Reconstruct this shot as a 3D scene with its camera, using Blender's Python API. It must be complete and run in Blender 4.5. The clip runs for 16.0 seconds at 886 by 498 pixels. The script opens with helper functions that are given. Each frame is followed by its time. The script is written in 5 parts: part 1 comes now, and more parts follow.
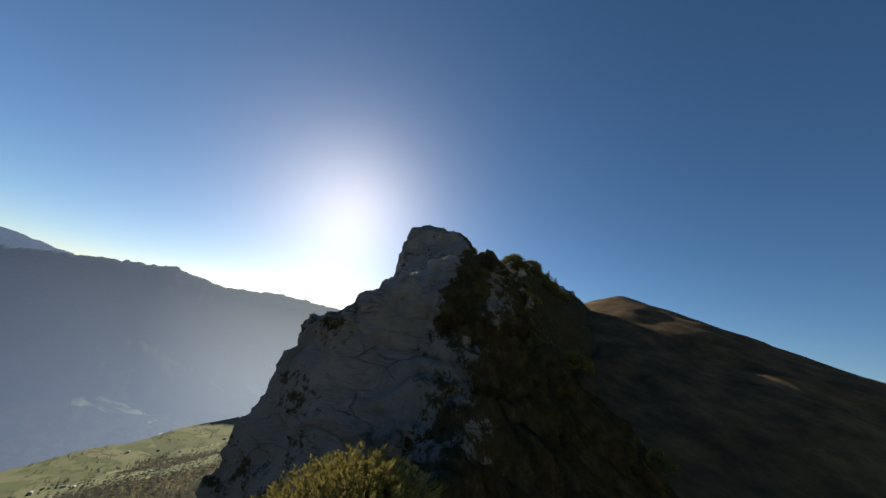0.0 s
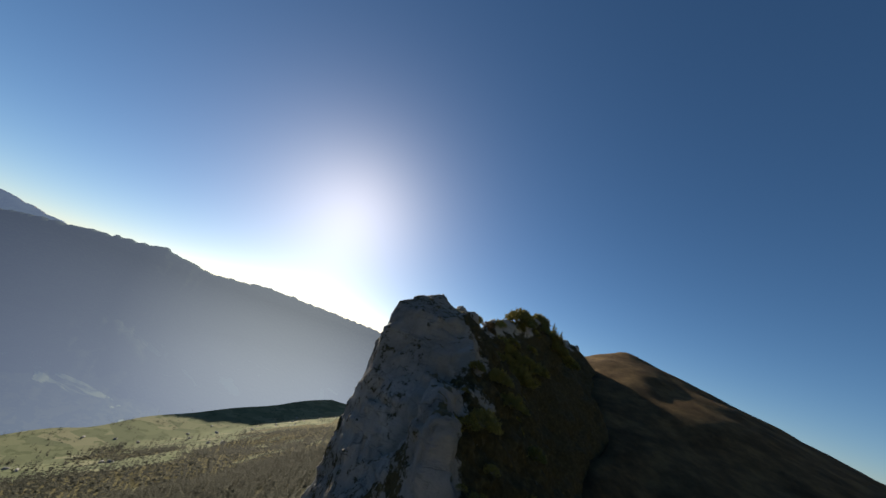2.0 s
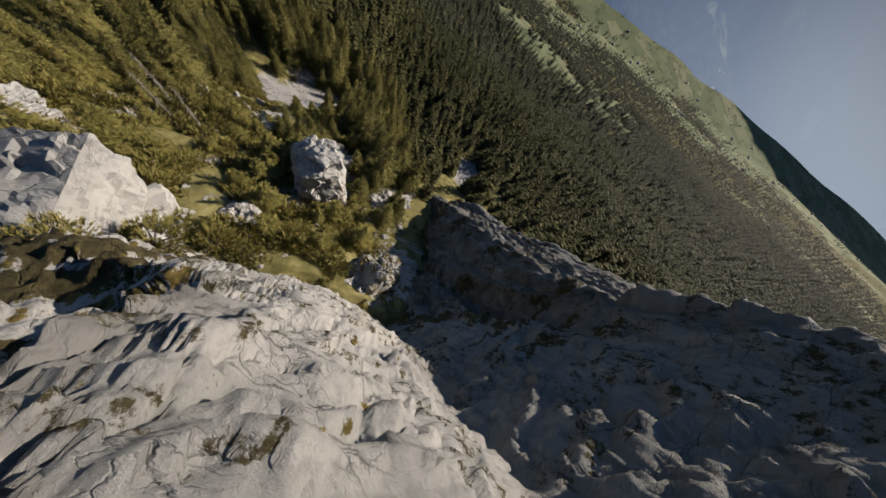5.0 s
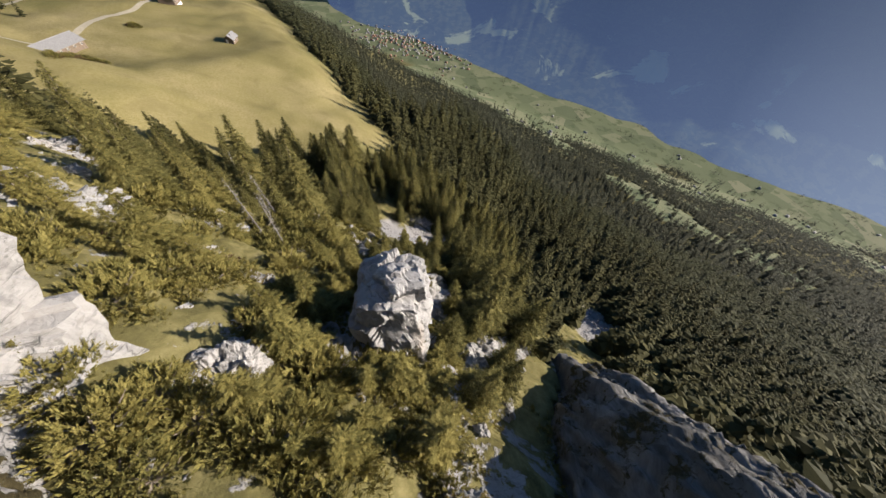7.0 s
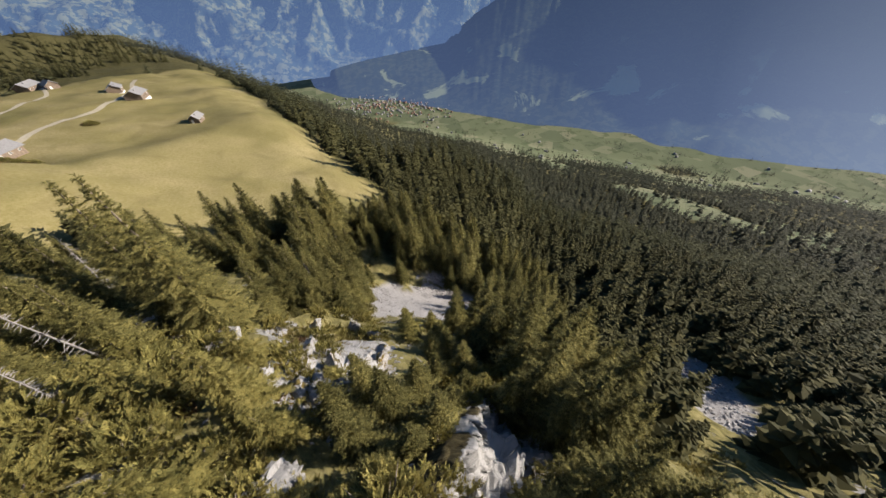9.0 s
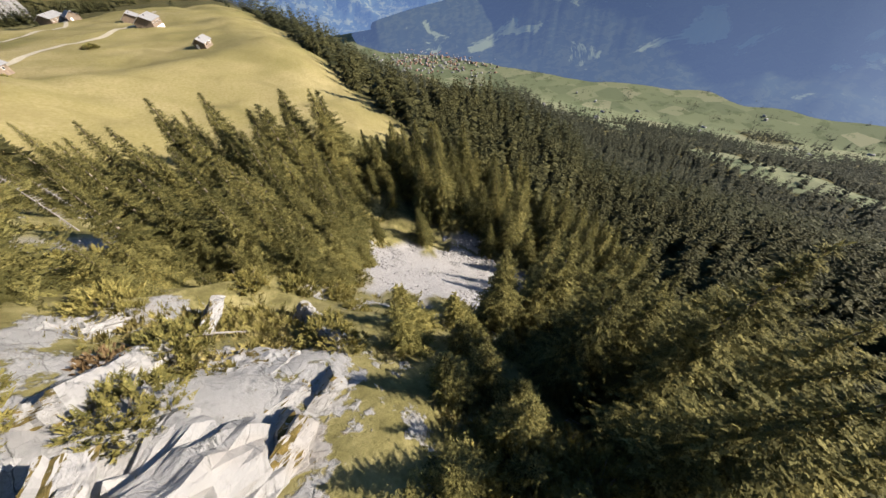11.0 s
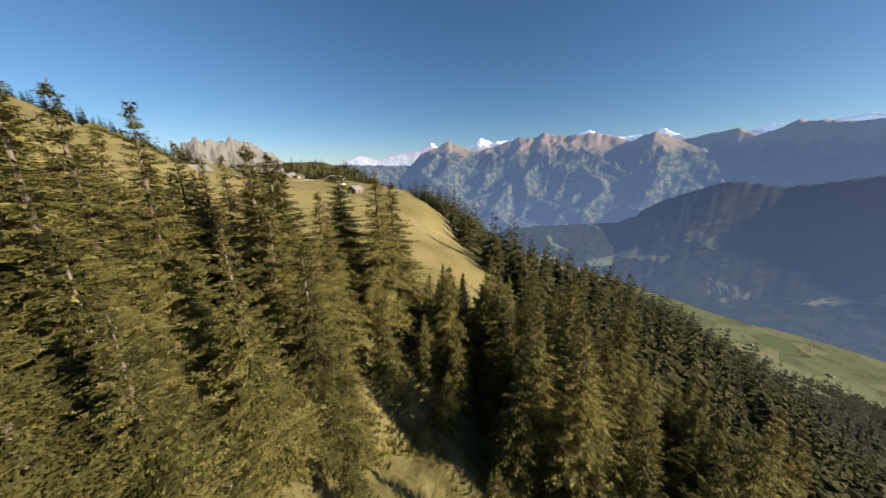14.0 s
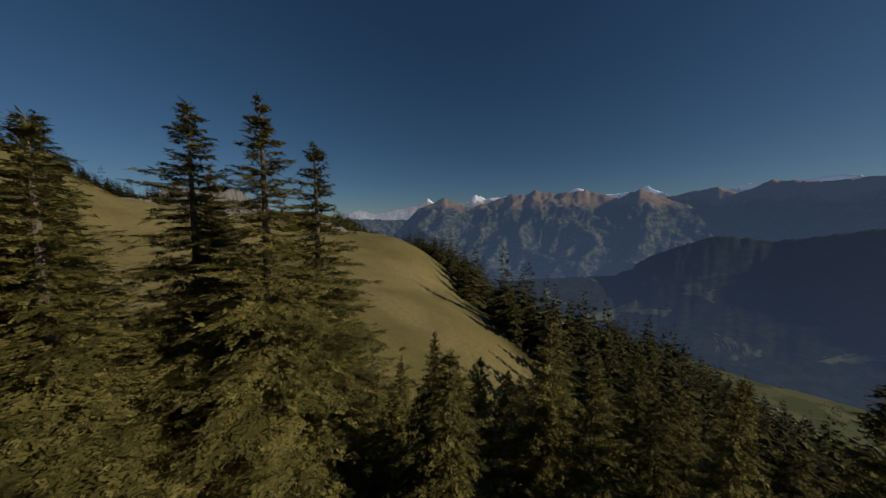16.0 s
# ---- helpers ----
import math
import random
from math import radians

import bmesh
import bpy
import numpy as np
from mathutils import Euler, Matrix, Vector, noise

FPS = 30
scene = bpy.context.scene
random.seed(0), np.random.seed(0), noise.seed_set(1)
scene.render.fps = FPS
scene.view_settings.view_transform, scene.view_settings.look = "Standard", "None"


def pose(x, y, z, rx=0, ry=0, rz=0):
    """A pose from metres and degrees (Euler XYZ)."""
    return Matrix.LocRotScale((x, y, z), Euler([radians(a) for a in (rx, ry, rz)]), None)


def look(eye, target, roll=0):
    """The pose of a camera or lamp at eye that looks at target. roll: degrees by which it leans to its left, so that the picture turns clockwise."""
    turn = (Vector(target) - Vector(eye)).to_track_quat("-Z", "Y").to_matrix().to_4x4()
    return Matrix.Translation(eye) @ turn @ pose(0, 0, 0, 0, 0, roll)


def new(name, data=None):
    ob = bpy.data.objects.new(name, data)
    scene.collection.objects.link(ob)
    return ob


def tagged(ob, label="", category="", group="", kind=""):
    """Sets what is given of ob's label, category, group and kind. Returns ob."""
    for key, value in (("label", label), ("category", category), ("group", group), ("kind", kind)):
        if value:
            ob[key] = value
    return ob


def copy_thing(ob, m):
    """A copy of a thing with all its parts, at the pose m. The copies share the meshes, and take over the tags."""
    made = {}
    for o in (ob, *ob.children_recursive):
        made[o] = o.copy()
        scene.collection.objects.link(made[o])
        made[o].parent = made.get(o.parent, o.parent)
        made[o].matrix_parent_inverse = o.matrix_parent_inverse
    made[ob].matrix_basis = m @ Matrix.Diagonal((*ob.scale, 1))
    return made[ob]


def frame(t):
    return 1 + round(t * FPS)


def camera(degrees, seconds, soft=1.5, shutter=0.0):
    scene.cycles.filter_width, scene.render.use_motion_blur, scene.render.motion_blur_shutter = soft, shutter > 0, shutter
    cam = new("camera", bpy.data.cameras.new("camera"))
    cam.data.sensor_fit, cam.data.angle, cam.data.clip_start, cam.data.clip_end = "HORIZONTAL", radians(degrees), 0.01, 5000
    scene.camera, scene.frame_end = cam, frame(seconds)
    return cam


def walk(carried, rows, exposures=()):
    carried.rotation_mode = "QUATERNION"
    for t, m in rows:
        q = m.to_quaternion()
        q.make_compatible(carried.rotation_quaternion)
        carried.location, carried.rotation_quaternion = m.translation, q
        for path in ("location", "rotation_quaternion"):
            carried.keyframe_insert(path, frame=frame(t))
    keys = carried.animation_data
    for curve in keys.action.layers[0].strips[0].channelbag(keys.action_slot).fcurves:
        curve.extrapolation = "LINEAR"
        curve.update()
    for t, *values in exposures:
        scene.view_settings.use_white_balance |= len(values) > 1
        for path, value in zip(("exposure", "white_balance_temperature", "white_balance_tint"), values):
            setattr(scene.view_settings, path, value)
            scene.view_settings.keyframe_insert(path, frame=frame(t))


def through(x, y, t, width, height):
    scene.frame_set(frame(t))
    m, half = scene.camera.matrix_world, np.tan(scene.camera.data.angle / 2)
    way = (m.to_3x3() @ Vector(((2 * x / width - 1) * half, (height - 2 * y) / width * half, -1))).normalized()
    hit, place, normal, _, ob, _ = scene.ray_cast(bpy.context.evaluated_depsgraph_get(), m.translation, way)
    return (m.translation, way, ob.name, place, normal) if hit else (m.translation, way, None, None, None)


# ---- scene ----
cam = camera(113.3, 16.0)
ROWS = [
    (0.0, -2.65, -0.78, -3.40, 108.16, -10.81, 2.50),
    (0.5, -3.67, 2.05, 0.03, 107.66, -13.92, 2.80),
    (1.0, -4.87, 5.13, 3.60, 109.36, -12.23, 0.61),
    (1.5, -5.79, 7.47, 6.57, 112.70, -11.39, -0.77),
    (2.0, -6.91, 10.32, 9.71, 111.38, -17.05, -0.54),
    (2.5, -7.91, 12.44, 11.67, 100.19, -32.54, 3.84),
    (3.0, -9.02, 14.23, 11.68, 72.40, -48.62, 24.44),
    (3.5, -10.17, 16.01, 9.68, 38.23, -51.47, 55.78),
    (4.0, -11.98, 17.98, 6.18, 19.90, -41.12, 75.96),
    (6.5, -20.58, 24.00, -16.78, 24.99, -7.21, 116.13),
    (7.0, -24.82, 23.03, -23.17, 37.22, -6.38, 110.70),
    (7.5, -30.09, 21.40, -29.18, 47.72, -4.37, 105.94),
    (8.0, -36.03, 19.56, -34.40, 53.28, -2.66, 105.29),
    (8.5, -42.32, 17.47, -38.80, 52.76, 0.39, 107.35),
    (9.0, -48.09, 15.51, -43.29, 45.50, 2.15, 104.27),
    (11.5, -68.52, 8.35, -72.25, 39.68, 3.89, 114.71),
    (12.0, -73.59, 6.05, -77.97, 48.96, 3.99, 124.48),
    (12.5, -79.25, 2.89, -82.63, 59.19, 1.23, 132.44),
    (13.0, -84.96, -0.92, -86.19, 64.28, -0.82, 135.42),
    (13.5, -90.28, -5.21, -88.99, 68.61, -0.30, 135.58),
    (14.0, -95.41, -9.76, -91.42, 75.08, 0.29, 135.37),
    (14.5, -100.29, -14.42, -93.34, 79.57, 0.15, 135.05),
    (15.0, -104.86, -18.96, -95.12, 82.88, 0.04, 134.82),
    (15.5, -109.19, -23.31, -96.72, 84.44, 0.11, 134.59),
    (16.0, -113.40, -27.56, -98.30, 85.46, 0.04, 134.60),
]
walk(cam, [(t, pose(*row)) for t, *row in ROWS], [(0, 0.75, 7200, 12.0), (3.0, 0.58, 7057, 12.7), (4.2, 0.5, 7000, 13.0), (6.3, 0.95, 6500, 16.0), (8.0, 1.05, 6500, 16.0), (9.2, 1.0, 6500, 16.0), (11.3, 1.45, 6550, 15.0), (12.2, 1.35, 6800, 15.0), (13.0, 1.05, 7300, 15.0), (14.0, 1.0, 7267, 14.3), (14.5, 0.8, 7250, 14.0), (15.0, 0.3, 7233, 13.7), (15.5, -0.05, 7217, 13.3), (16.0, -0.75, 7200, 13.0)])

# ---- light ----
SUN_AZ, SUN_EL = -25.5, 22.0
world = bpy.data.worlds.new("sky")
scene.world = world
world.use_nodes = True
wn = world.node_tree.nodes
sky = wn.new("ShaderNodeTexSky")
sky.sky_type, sky.sun_disc = "NISHITA", False
sky.sun_elevation, sky.sun_rotation = radians(SUN_EL), radians(SUN_AZ)
sky.altitude, sky.air_density, sky.dust_density, sky.ozone_density = 1900, 1.0, 1.7, 4.2
wn["Background"].inputs[1].default_value = 0.062
clear_air = wn.new("ShaderNodeHueSaturation")
clear_air.inputs["Hue"].default_value, clear_air.inputs["Saturation"].default_value = 0.497, 1.13
world.node_tree.links.new(sky.outputs[0], clear_air.inputs["Color"])
world.node_tree.links.new(clear_air.outputs[0], wn["Background"].inputs[0])
sun_to = Vector((math.sin(radians(SUN_AZ)) * math.cos(radians(SUN_EL)), math.cos(radians(SUN_AZ)) * math.cos(radians(SUN_EL)), math.sin(radians(SUN_EL))))
sun = new("sun", bpy.data.lights.new("sun", "SUN"))
sun.data.energy, sun.data.angle, sun.data.color = 5.0, radians(0.53), (1.0, 0.93, 0.80)
sun.matrix_world = look((0, 0, 300), Vector((0, 0, 300)) - sun_to)


# ---- noise on arrays ----
def hash3(i, j, k, seed):
    n = (i * 374761393 + j * 668265263 + k * 1274126177 + seed * 974634777) & 0xFFFFFFFF
    n = ((n ^ (n >> 13)) * 1274126177) & 0xFFFFFFFF
    return ((n ^ (n >> 16)) & 0xFFFFFF) / float(0xFFFFFF)


def vnoise(x, y, z, seed=0):
    """Smooth value noise in -1..1."""
    xi, yi, zi = (np.floor(a).astype(np.int64) for a in (x, y, z))
    u, v, w = x - xi, y - yi, z - zi
    u, v, w = (a * a * a * (a * (a * 6 - 15) + 10) for a in (u, v, w))
    out = 0
    for a in (0, 1):
        for b in (0, 1):
            for c in (0, 1):
                out = out + hash3(xi + a, yi + b, zi + c, seed) * (u if a else 1 - u) * (v if b else 1 - v) * (w if c else 1 - w)
    return out * 2 - 1


def fbm(x, y, z, octaves=4, seed=0, gain=0.5):
    out, amp, f = 0, 1.0, 1.0
    for o in range(octaves):
        out = out + amp * vnoise(x * f + 17.3 * o, y * f - 9.1 * o, z * f + 4.7 * o, seed + o)
        amp, f = amp * gain, f * 2.03
    return out


def ridged(x, y, z, octaves=4, seed=0):
    out, amp, f = 0, 1.0, 1.0
    for o in range(octaves):
        out = out + amp * (1 - 2 * np.abs(vnoise(x * f + 3.1 * o, y * f, z * f - 7.7 * o, seed + o)))
        amp, f = amp * 0.5, f * 2.1
    return out


def cells(x, y, z, seed=0):
    """Distance to the nearest and second nearest scattered point, a value per cell, and a tilted facet per cell."""
    xi, yi, zi = (np.floor(a).astype(np.int64) for a in (x, y, z))
    d1 = np.full(np.shape(x), 9.0)
    d2 = d1.copy()
    val = np.zeros(np.shape(x))
    lean = np.zeros(np.shape(x))
    for a in (-1, 0, 1):
        for b in (-1, 0, 1):
            for c in (-1, 0, 1):
                I, J, K = xi + a, yi + b, zi + c
                ox, oy, oz = I + hash3(I, J, K, seed) - x, J + hash3(I, J, K, seed + 1) - y, K + hash3(I, J, K, seed + 2) - z
                d = np.sqrt(ox ** 2 + oy ** 2 + oz ** 2)
                slope = ox * (hash3(I, J, K, seed + 4) - 0.5) + oy * (hash3(I, J, K, seed + 5) - 0.5) + oz * (hash3(I, J, K, seed + 6) - 0.5)
                near = d < d1
                d2 = np.where(near, d1, np.minimum(d2, d))
                val = np.where(near, hash3(I, J, K, seed + 3), val)
                lean = np.where(near, slope, lean)
                d1 = np.where(near, d, d1)
    return d1, d2, val, lean


def step(a, b, x):
    t = np.clip((x - a) / (b - a), 0, 1)
    return t * t * (3 - 2 * t)


def smax(a, b, k):
    h = np.clip(0.5 + 0.5 * (a - b) / k, 0, 1)
    return b + (a - b) * h + k * h * (1 - h)


# ---- the lie of the land ----
def downhill(x, y):
    return -0.978 * x + 0.208 * y


W_AT = [-900, -200, -60, 5, 110, 200, 300, 600, 900, 1200, 1450, 1700, 2050, 2500, 6000]
Z_AT = [-420, -150, -62, -27, -139, -188, -232, -362, -490, -612, -692, -700, -700, -690, -690]


def bench(x, y):
    """The alp: a grassy shelf with a rounded lip above the woods."""
    w, s = downhill(x, y), -80 - y
    z = -121 + np.where(s > 0, 26 * (1 - np.exp(-np.maximum(s, 0) / 75)), 0.28 * s) + 0.13 * (x + 190) + 0.40 * np.maximum(x + 108, 0) * step(-70, -120, y)
    over = np.maximum(0, w - (118 + 0.42 * (-75 - y)))
    side = step(-95, -50, y)
    z = z - 0.004 * over ** 2 * (1 - side) - 0.235 * (np.sqrt(over ** 2 + 1600) - 40) * side - 0.0016 * np.maximum(0, w - 340) ** 2 * side - 0.5 * np.maximum(0, y - 15)
    z = z + 3.4 * vnoise(x / 60, y / 60, 0 * x, 11) + 1.7 * vnoise(x / 24, y / 24, 0 * x, 12) + 0.5 * vnoise(x / 9, y / 9, 0 * x, 13)
    z = z + 6.0 * np.exp(-((x + 98) ** 2 + (y + 134) ** 2) / 800)
    return z + 5.0 * np.exp(-((x + 203) ** 2 + (y + 139) ** 2) / 500)


def base(x, y):
    w = downhill(x, y)
    z = np.interp(w, W_AT, Z_AT)
    z = z - 55 * step(-30, -160, y) * step(130, 60, w)
    z = z + 0.14 * np.clip(y - 45, 0, 60) * step(30, 80, w) * step(400, 200, w)
    rough = step(1500, 900, w)
    z = z + rough * (2.6 * fbm(x / 34, y / 34, 0 * x, 4, 3) + 6 * fbm(x / 190, y / 190, 0 * x, 2, 5) * step(130, 320, w) + 20 * fbm(x / 420, y / 420, 0 * x, 2, 6) * step(300, 700, w))
    z = smax(z, bench(x, y), 6)
    cone = 46 - 0.43 * np.hypot((x - 92) * np.where(x > 92, 0.68, 1.0), y - 186) - 2.6 * np.maximum(0, w - 6) + 1.5 * fbm(x / 25, y / 25, 0 * x, 3, 8)
    z = smax(z, cone, 5)
    south = -70 - 0.36 * np.abs(y + 470) - 0.05 * np.abs(x + 60) + 5 * fbm(x / 70, y / 70, 0 * x, 3, 21) - 0.5 * np.maximum(0, w - 230)
    return smax(z, south, 8)


RIDGE_Y = [-45, -15, -2, 6, 13, 15.4, 18.0, 19, 24, 29, 34, 40, 47, 54, 60, 69, 85, 105, 130, 160]
CREST_X = [4, 3, 2, -4.5, -1.6, -1.6, -1.6, -1.6, -1.6, -1.5, -6.5, -2.9, -4.8, -7.0, -5.7, -0.1, 1, 18, 31.9, 60]
CREST_Z = [-24, -17, -12.8, -7.0, -8.3, -6.8, 1.6, 3.1, 3.0, 0.4, 7.4, 9.0, 14.8, 17.2, 19.6, 17.9, 22.2, 31, 33.2, 36]
EDGE_X = [-6, -8, -13, -16.5, -15.8, -15.2, -12.7, -12.6, -11.7, -9.6, -11.0, -12.6, -14.2, -9.5, -8.3, -6, -1.2, 6.1, 17.8, 40]
EDGE_Z = [-30, -26, -26, -25, -22, -20.5, -4.0, -3.2, -8.0, -10.5, -5.6, -2.6, 15.2, 19.4, 16.8, 11.5, 4.6, 8.8, 17.5, 26]


def ridge(x, y):
    """The rock crest: top, sheer side to the valley, broken side to the bowl."""
    yy = y + 1.1 * fbm(x / 9, y / 9, 0 * x, 2, 31)
    cx, cz, ex, ez = (np.interp(yy, RIDGE_Y, a) for a in (CREST_X, CREST_Z, EDGE_X, EDGE_Z))
    top = ez + (cz - ez) * step(0, 1, (x - ex) / np.maximum(cx - ex, 1))
    s = np.maximum(ex - x, 0)
    fall = 4.6 + 3.6 * step(5, 12, y) * step(62, 48, y)
    sheer = 6.5 - 1.8 * step(27, 32, y) * step(62, 48, y)
    foot = 2.3 - 0.55 * step(27, 34, y) * step(75, 60, y)
    west = ez - fall * np.minimum(s, sheer) - foot * np.maximum(s - sheer, 0)
    e = np.maximum(x - cx, 0)
    east = cz - 0.95 * e - 0.25 * np.maximum(0, e - 5) * step(28, 45, y) * step(95, 70, y)
    z = np.where(x < ex, west, np.where(x < cx, top, east))
    return np.where((y < -42) | (y > 156), -2000, z)


RIB_X = [-76, -70, -63.5, -58, -53.5, -48, -43, -39, -35, -31]
RIB_Y = [20.5, 18.6, 16.7, 15.4, 15.0, 13.4, 14.6, 16.2, 17.0, 18.0]
RIB_Z = [-108, -96.5, -85.0, -76.5, -70.0, -63.0, -58.0, -55.5, -58, -63]


def rib(x, y):
    """A rock rib that runs down from the tooth: sheer to the north, turfy to the south."""
    cy, cz = np.interp(x, RIB_X, RIB_Y) + 0.9 * fbm(x / 6, y / 6, 0 * x, 2, 33), np.interp(x, RIB_X, RIB_Z)
    d = y - cy
    z = cz - np.where(d > 0, 4.2 * np.minimum(d, 3.0) + 2.2 * np.maximum(d - 3.0, 0), 0.55 * np.minimum(-d, 2.0) + 1.35 * np.maximum(-d - 2.0, 0))
    return np.where((x < -75) | (x > -31), -2000, z)


def scree_at(x, y):
    """Above 0 on the two tongues of rubble."""
    n = 0.35 * fbm(x / 7, y / 7, 0 * x, 3, 41)
    a = 1 - np.hypot((x + 98.5 - 0.3 * (y + 4)) / 21.5, (y + 4 + 0.3 * (x + 98.5)) / 16.5)
    b = 1 - np.hypot((x + 96) / 16, (y - 76 + 0.4 * (x + 96)) / 9)
    c = 0.8 - np.hypot((x + 72) / 9, (y + 33) / 5)
    return np.maximum(np.maximum(a, b), c) + n


def alp_at(x, y):
    """Above 0 on the open meadow."""
    w = downhill(x, y)
    n = 5 * vnoise(x / 14, y / 14, 0 * x, 43)
    near = -42 - 0.95 * np.maximum(0, x + 138) + 0.25 * np.minimum(0, x + 138) - y
    lip = 160 + 0.42 * (-75 - y) - w
    return np.minimum(np.minimum(near, lip), 330 + y) + n


def field_at(x, y):
    """Above 0 where the lower valley side is cleared."""
    w = downhill(x, y)
    n = fbm(x / 260, y / 260, 0 * x, 2, 44)
    glade = 1.4 - np.hypot((x + 495) / 72, (y - 255 - 0.6 * (x + 495)) / 46)
    small = fbm(x / 95, y / 60, 0 * x, 3, 45) - 0.62 - 0.5 * step(200, 80, y)
    return np.maximum(np.maximum(n + 1.2 * step(740, 1320, w) - 0.74, glade), small)


# ---- materials ----
def material(name):
    m = bpy.data.materials.new(name)
    m.use_nodes = True
    return m, m.node_tree, m.node_tree.nodes["Principled BSDF"]


def add(nt, kind, **values):
    n = nt.nodes.new(kind)
    for k, v in values.items():
        if k in n.inputs:
            n.inputs[k].default_value = v
    return n


def tex_noise(nt, scale, detail=6, rough=0.6, coords=None, distort=0.0):
    n = add(nt, "ShaderNodeTexNoise", Scale=scale, Detail=detail, Roughness=rough, Distortion=distort)
    if coords is not None:
        nt.links.new(coords, n.inputs["Vector"])
    return n.outputs["Fac"]


def world_place(nt):
    return nt.nodes.new("ShaderNodeNewGeometry").outputs["Position"]


def ramp(nt, fac, stops):
    n = nt.nodes.new("ShaderNodeValToRGB")
    els = n.color_ramp.elements
    while len(els) < len(stops):
        els.new(0.5)
    for e, (p, c) in zip(els, stops):
        e.position, e.color = p, (*c, 1) if len(c) == 3 else c
    nt.links.new(fac, n.inputs[0])
    return n.outputs[0]


def mix(nt, fac, a, b):
    n = nt.nodes.new("ShaderNodeMix")
    n.data_type = "RGBA"
    for sock, v in ((0, fac), (6, a), (7, b)):
        if isinstance(v, (int, float)):
            n.inputs[sock].default_value = v
        elif isinstance(v, tuple):
            n.inputs[sock].default_value = (*v, 1)
        else:
            nt.links.new(v, n.inputs[sock])
    return n.outputs[2]


def calc(nt, op, a, b=0.0, clamp=False):
    n = nt.nodes.new("ShaderNodeMath")
    n.operation, n.use_clamp = op, clamp
    for sock, v in ((0, a), (1, b)):
        if isinstance(v, (int, float)):
            n.inputs[sock].default_value = v
        else:
            nt.links.new(v, n.inputs[sock])
    return n.outputs[0]


def bump(nt, bsdf, height, strength=0.5, distance=0.1):
    n = add(nt, "ShaderNodeBump", Strength=strength, Distance=distance)
    nt.links.new(height, n.inputs["Height"])
    nt.links.new(n.outputs[0], bsdf.inputs["Normal"])


def attr(nt, name):
    n = nt.nodes.new("ShaderNodeAttribute")
    n.attribute_name = name
    return n.outputs["Fac"]


def up_facing(nt):
    g = nt.nodes.new("ShaderNodeNewGeometry")
    sep = nt.nodes.new("ShaderNodeSeparateXYZ")
    nt.links.new(g.outputs["Normal"], sep.inputs[0])
    return sep.outputs[2]


def rock_colour(nt, p):
    """Pale limestone: grey, with water streaks, rust stains, pits and thin broken joints."""
    big = tex_noise(nt, 0.07, 6, 0.6, p, 0.8)
    t = nt.nodes.new("ShaderNodeMapping")
    t.inputs["Rotation"].default_value = (0.35, 0.5, 0.2)
    t.inputs["Scale"].default_value = (0.5, 0.5, 1.6)
    nt.links.new(p, t.inputs[0])
    fine = tex_noise(nt, 1.2, 10, 0.74, t.outputs[0], 0.15)
    col = ramp(nt, big, [(0.28, (0.21, 0.206, 0.20)), (0.5, (0.31, 0.302, 0.288)), (0.72, (0.40, 0.384, 0.362))])
    col = mix(nt, ramp(nt, fine, [(0.34, (0.7, 0.7, 0.7)), (0.45, (0, 0, 0))]), col, (0.17, 0.165, 0.155))
    m = nt.nodes.new("ShaderNodeMapping")
    m.inputs["Scale"].default_value = (1.0, 1.0, 0.10)
    nt.links.new(p, m.inputs[0])
    streak = tex_noise(nt, 0.8, 6, 0.68, m.outputs[0])
    col = mix(nt, ramp(nt, streak, [(0.54, (0, 0, 0)), (0.74, (0.6, 0.6, 0.6))]), col, (0.10, 0.10, 0.105))
    stain = tex_noise(nt, 0.22, 3, 0.5, m.outputs[0])
    col = mix(nt, ramp(nt, stain, [(0.62, (0, 0, 0)), (0.76, (0.4, 0.4, 0.4))]), col, (0.33, 0.25, 0.17))
    # joints: thin lines where a warped noise crosses its middle, only here and there
    wob = nt.nodes.new("ShaderNodeVectorMath")
    wob.operation = "MULTIPLY_ADD"
    wn_ = add(nt, "ShaderNodeTexNoise", Scale=0.9, Detail=5, Roughness=0.65)
    nt.links.new(t.outputs[0], wn_.inputs["Vector"])
    nt.links.new(wn_.outputs["Color"], wob.inputs[0])
    wob.inputs[1].default_value = (0.9, 0.9, 0.9)
    nt.links.new(t.outputs[0], wob.inputs[2])
    edges = []
    for size, thin in ((0.45, 0.02), (1.5, 0.03)):
        vor = nt.nodes.new("ShaderNodeTexVoronoi")
        vor.feature = "DISTANCE_TO_EDGE"
        vor.inputs["Scale"].default_value = size
        nt.links.new(wob.outputs[0], vor.inputs["Vector"])
        edges.append(ramp(nt, vor.outputs["Distance"], [(0.0, (1, 1, 1)), (thin, (0, 0, 0))]))
    crack = calc(nt, "MAXIMUM", edges[0], calc(nt, "MULTIPLY", edges[1], 0.4))
    some = ramp(nt, tex_noise(nt, 0.3, 4, 0.6, p), [(0.44, (0, 0, 0)), (0.58, (1, 1, 1))])
    crack = calc(nt, "MULTIPLY", crack, some)
    col = mix(nt, calc(nt, "MULTIPLY", crack, 0.6), col, (0.035, 0.04, 0.038))
    height = calc(nt, "SUBTRACT", calc(nt, "ADD", fine, calc(nt, "MULTIPLY", tex_noise(nt, 6, 7, 0.72, p), 0.4)), calc(nt, "MULTIPLY", crack, 0.5))
    return col, height


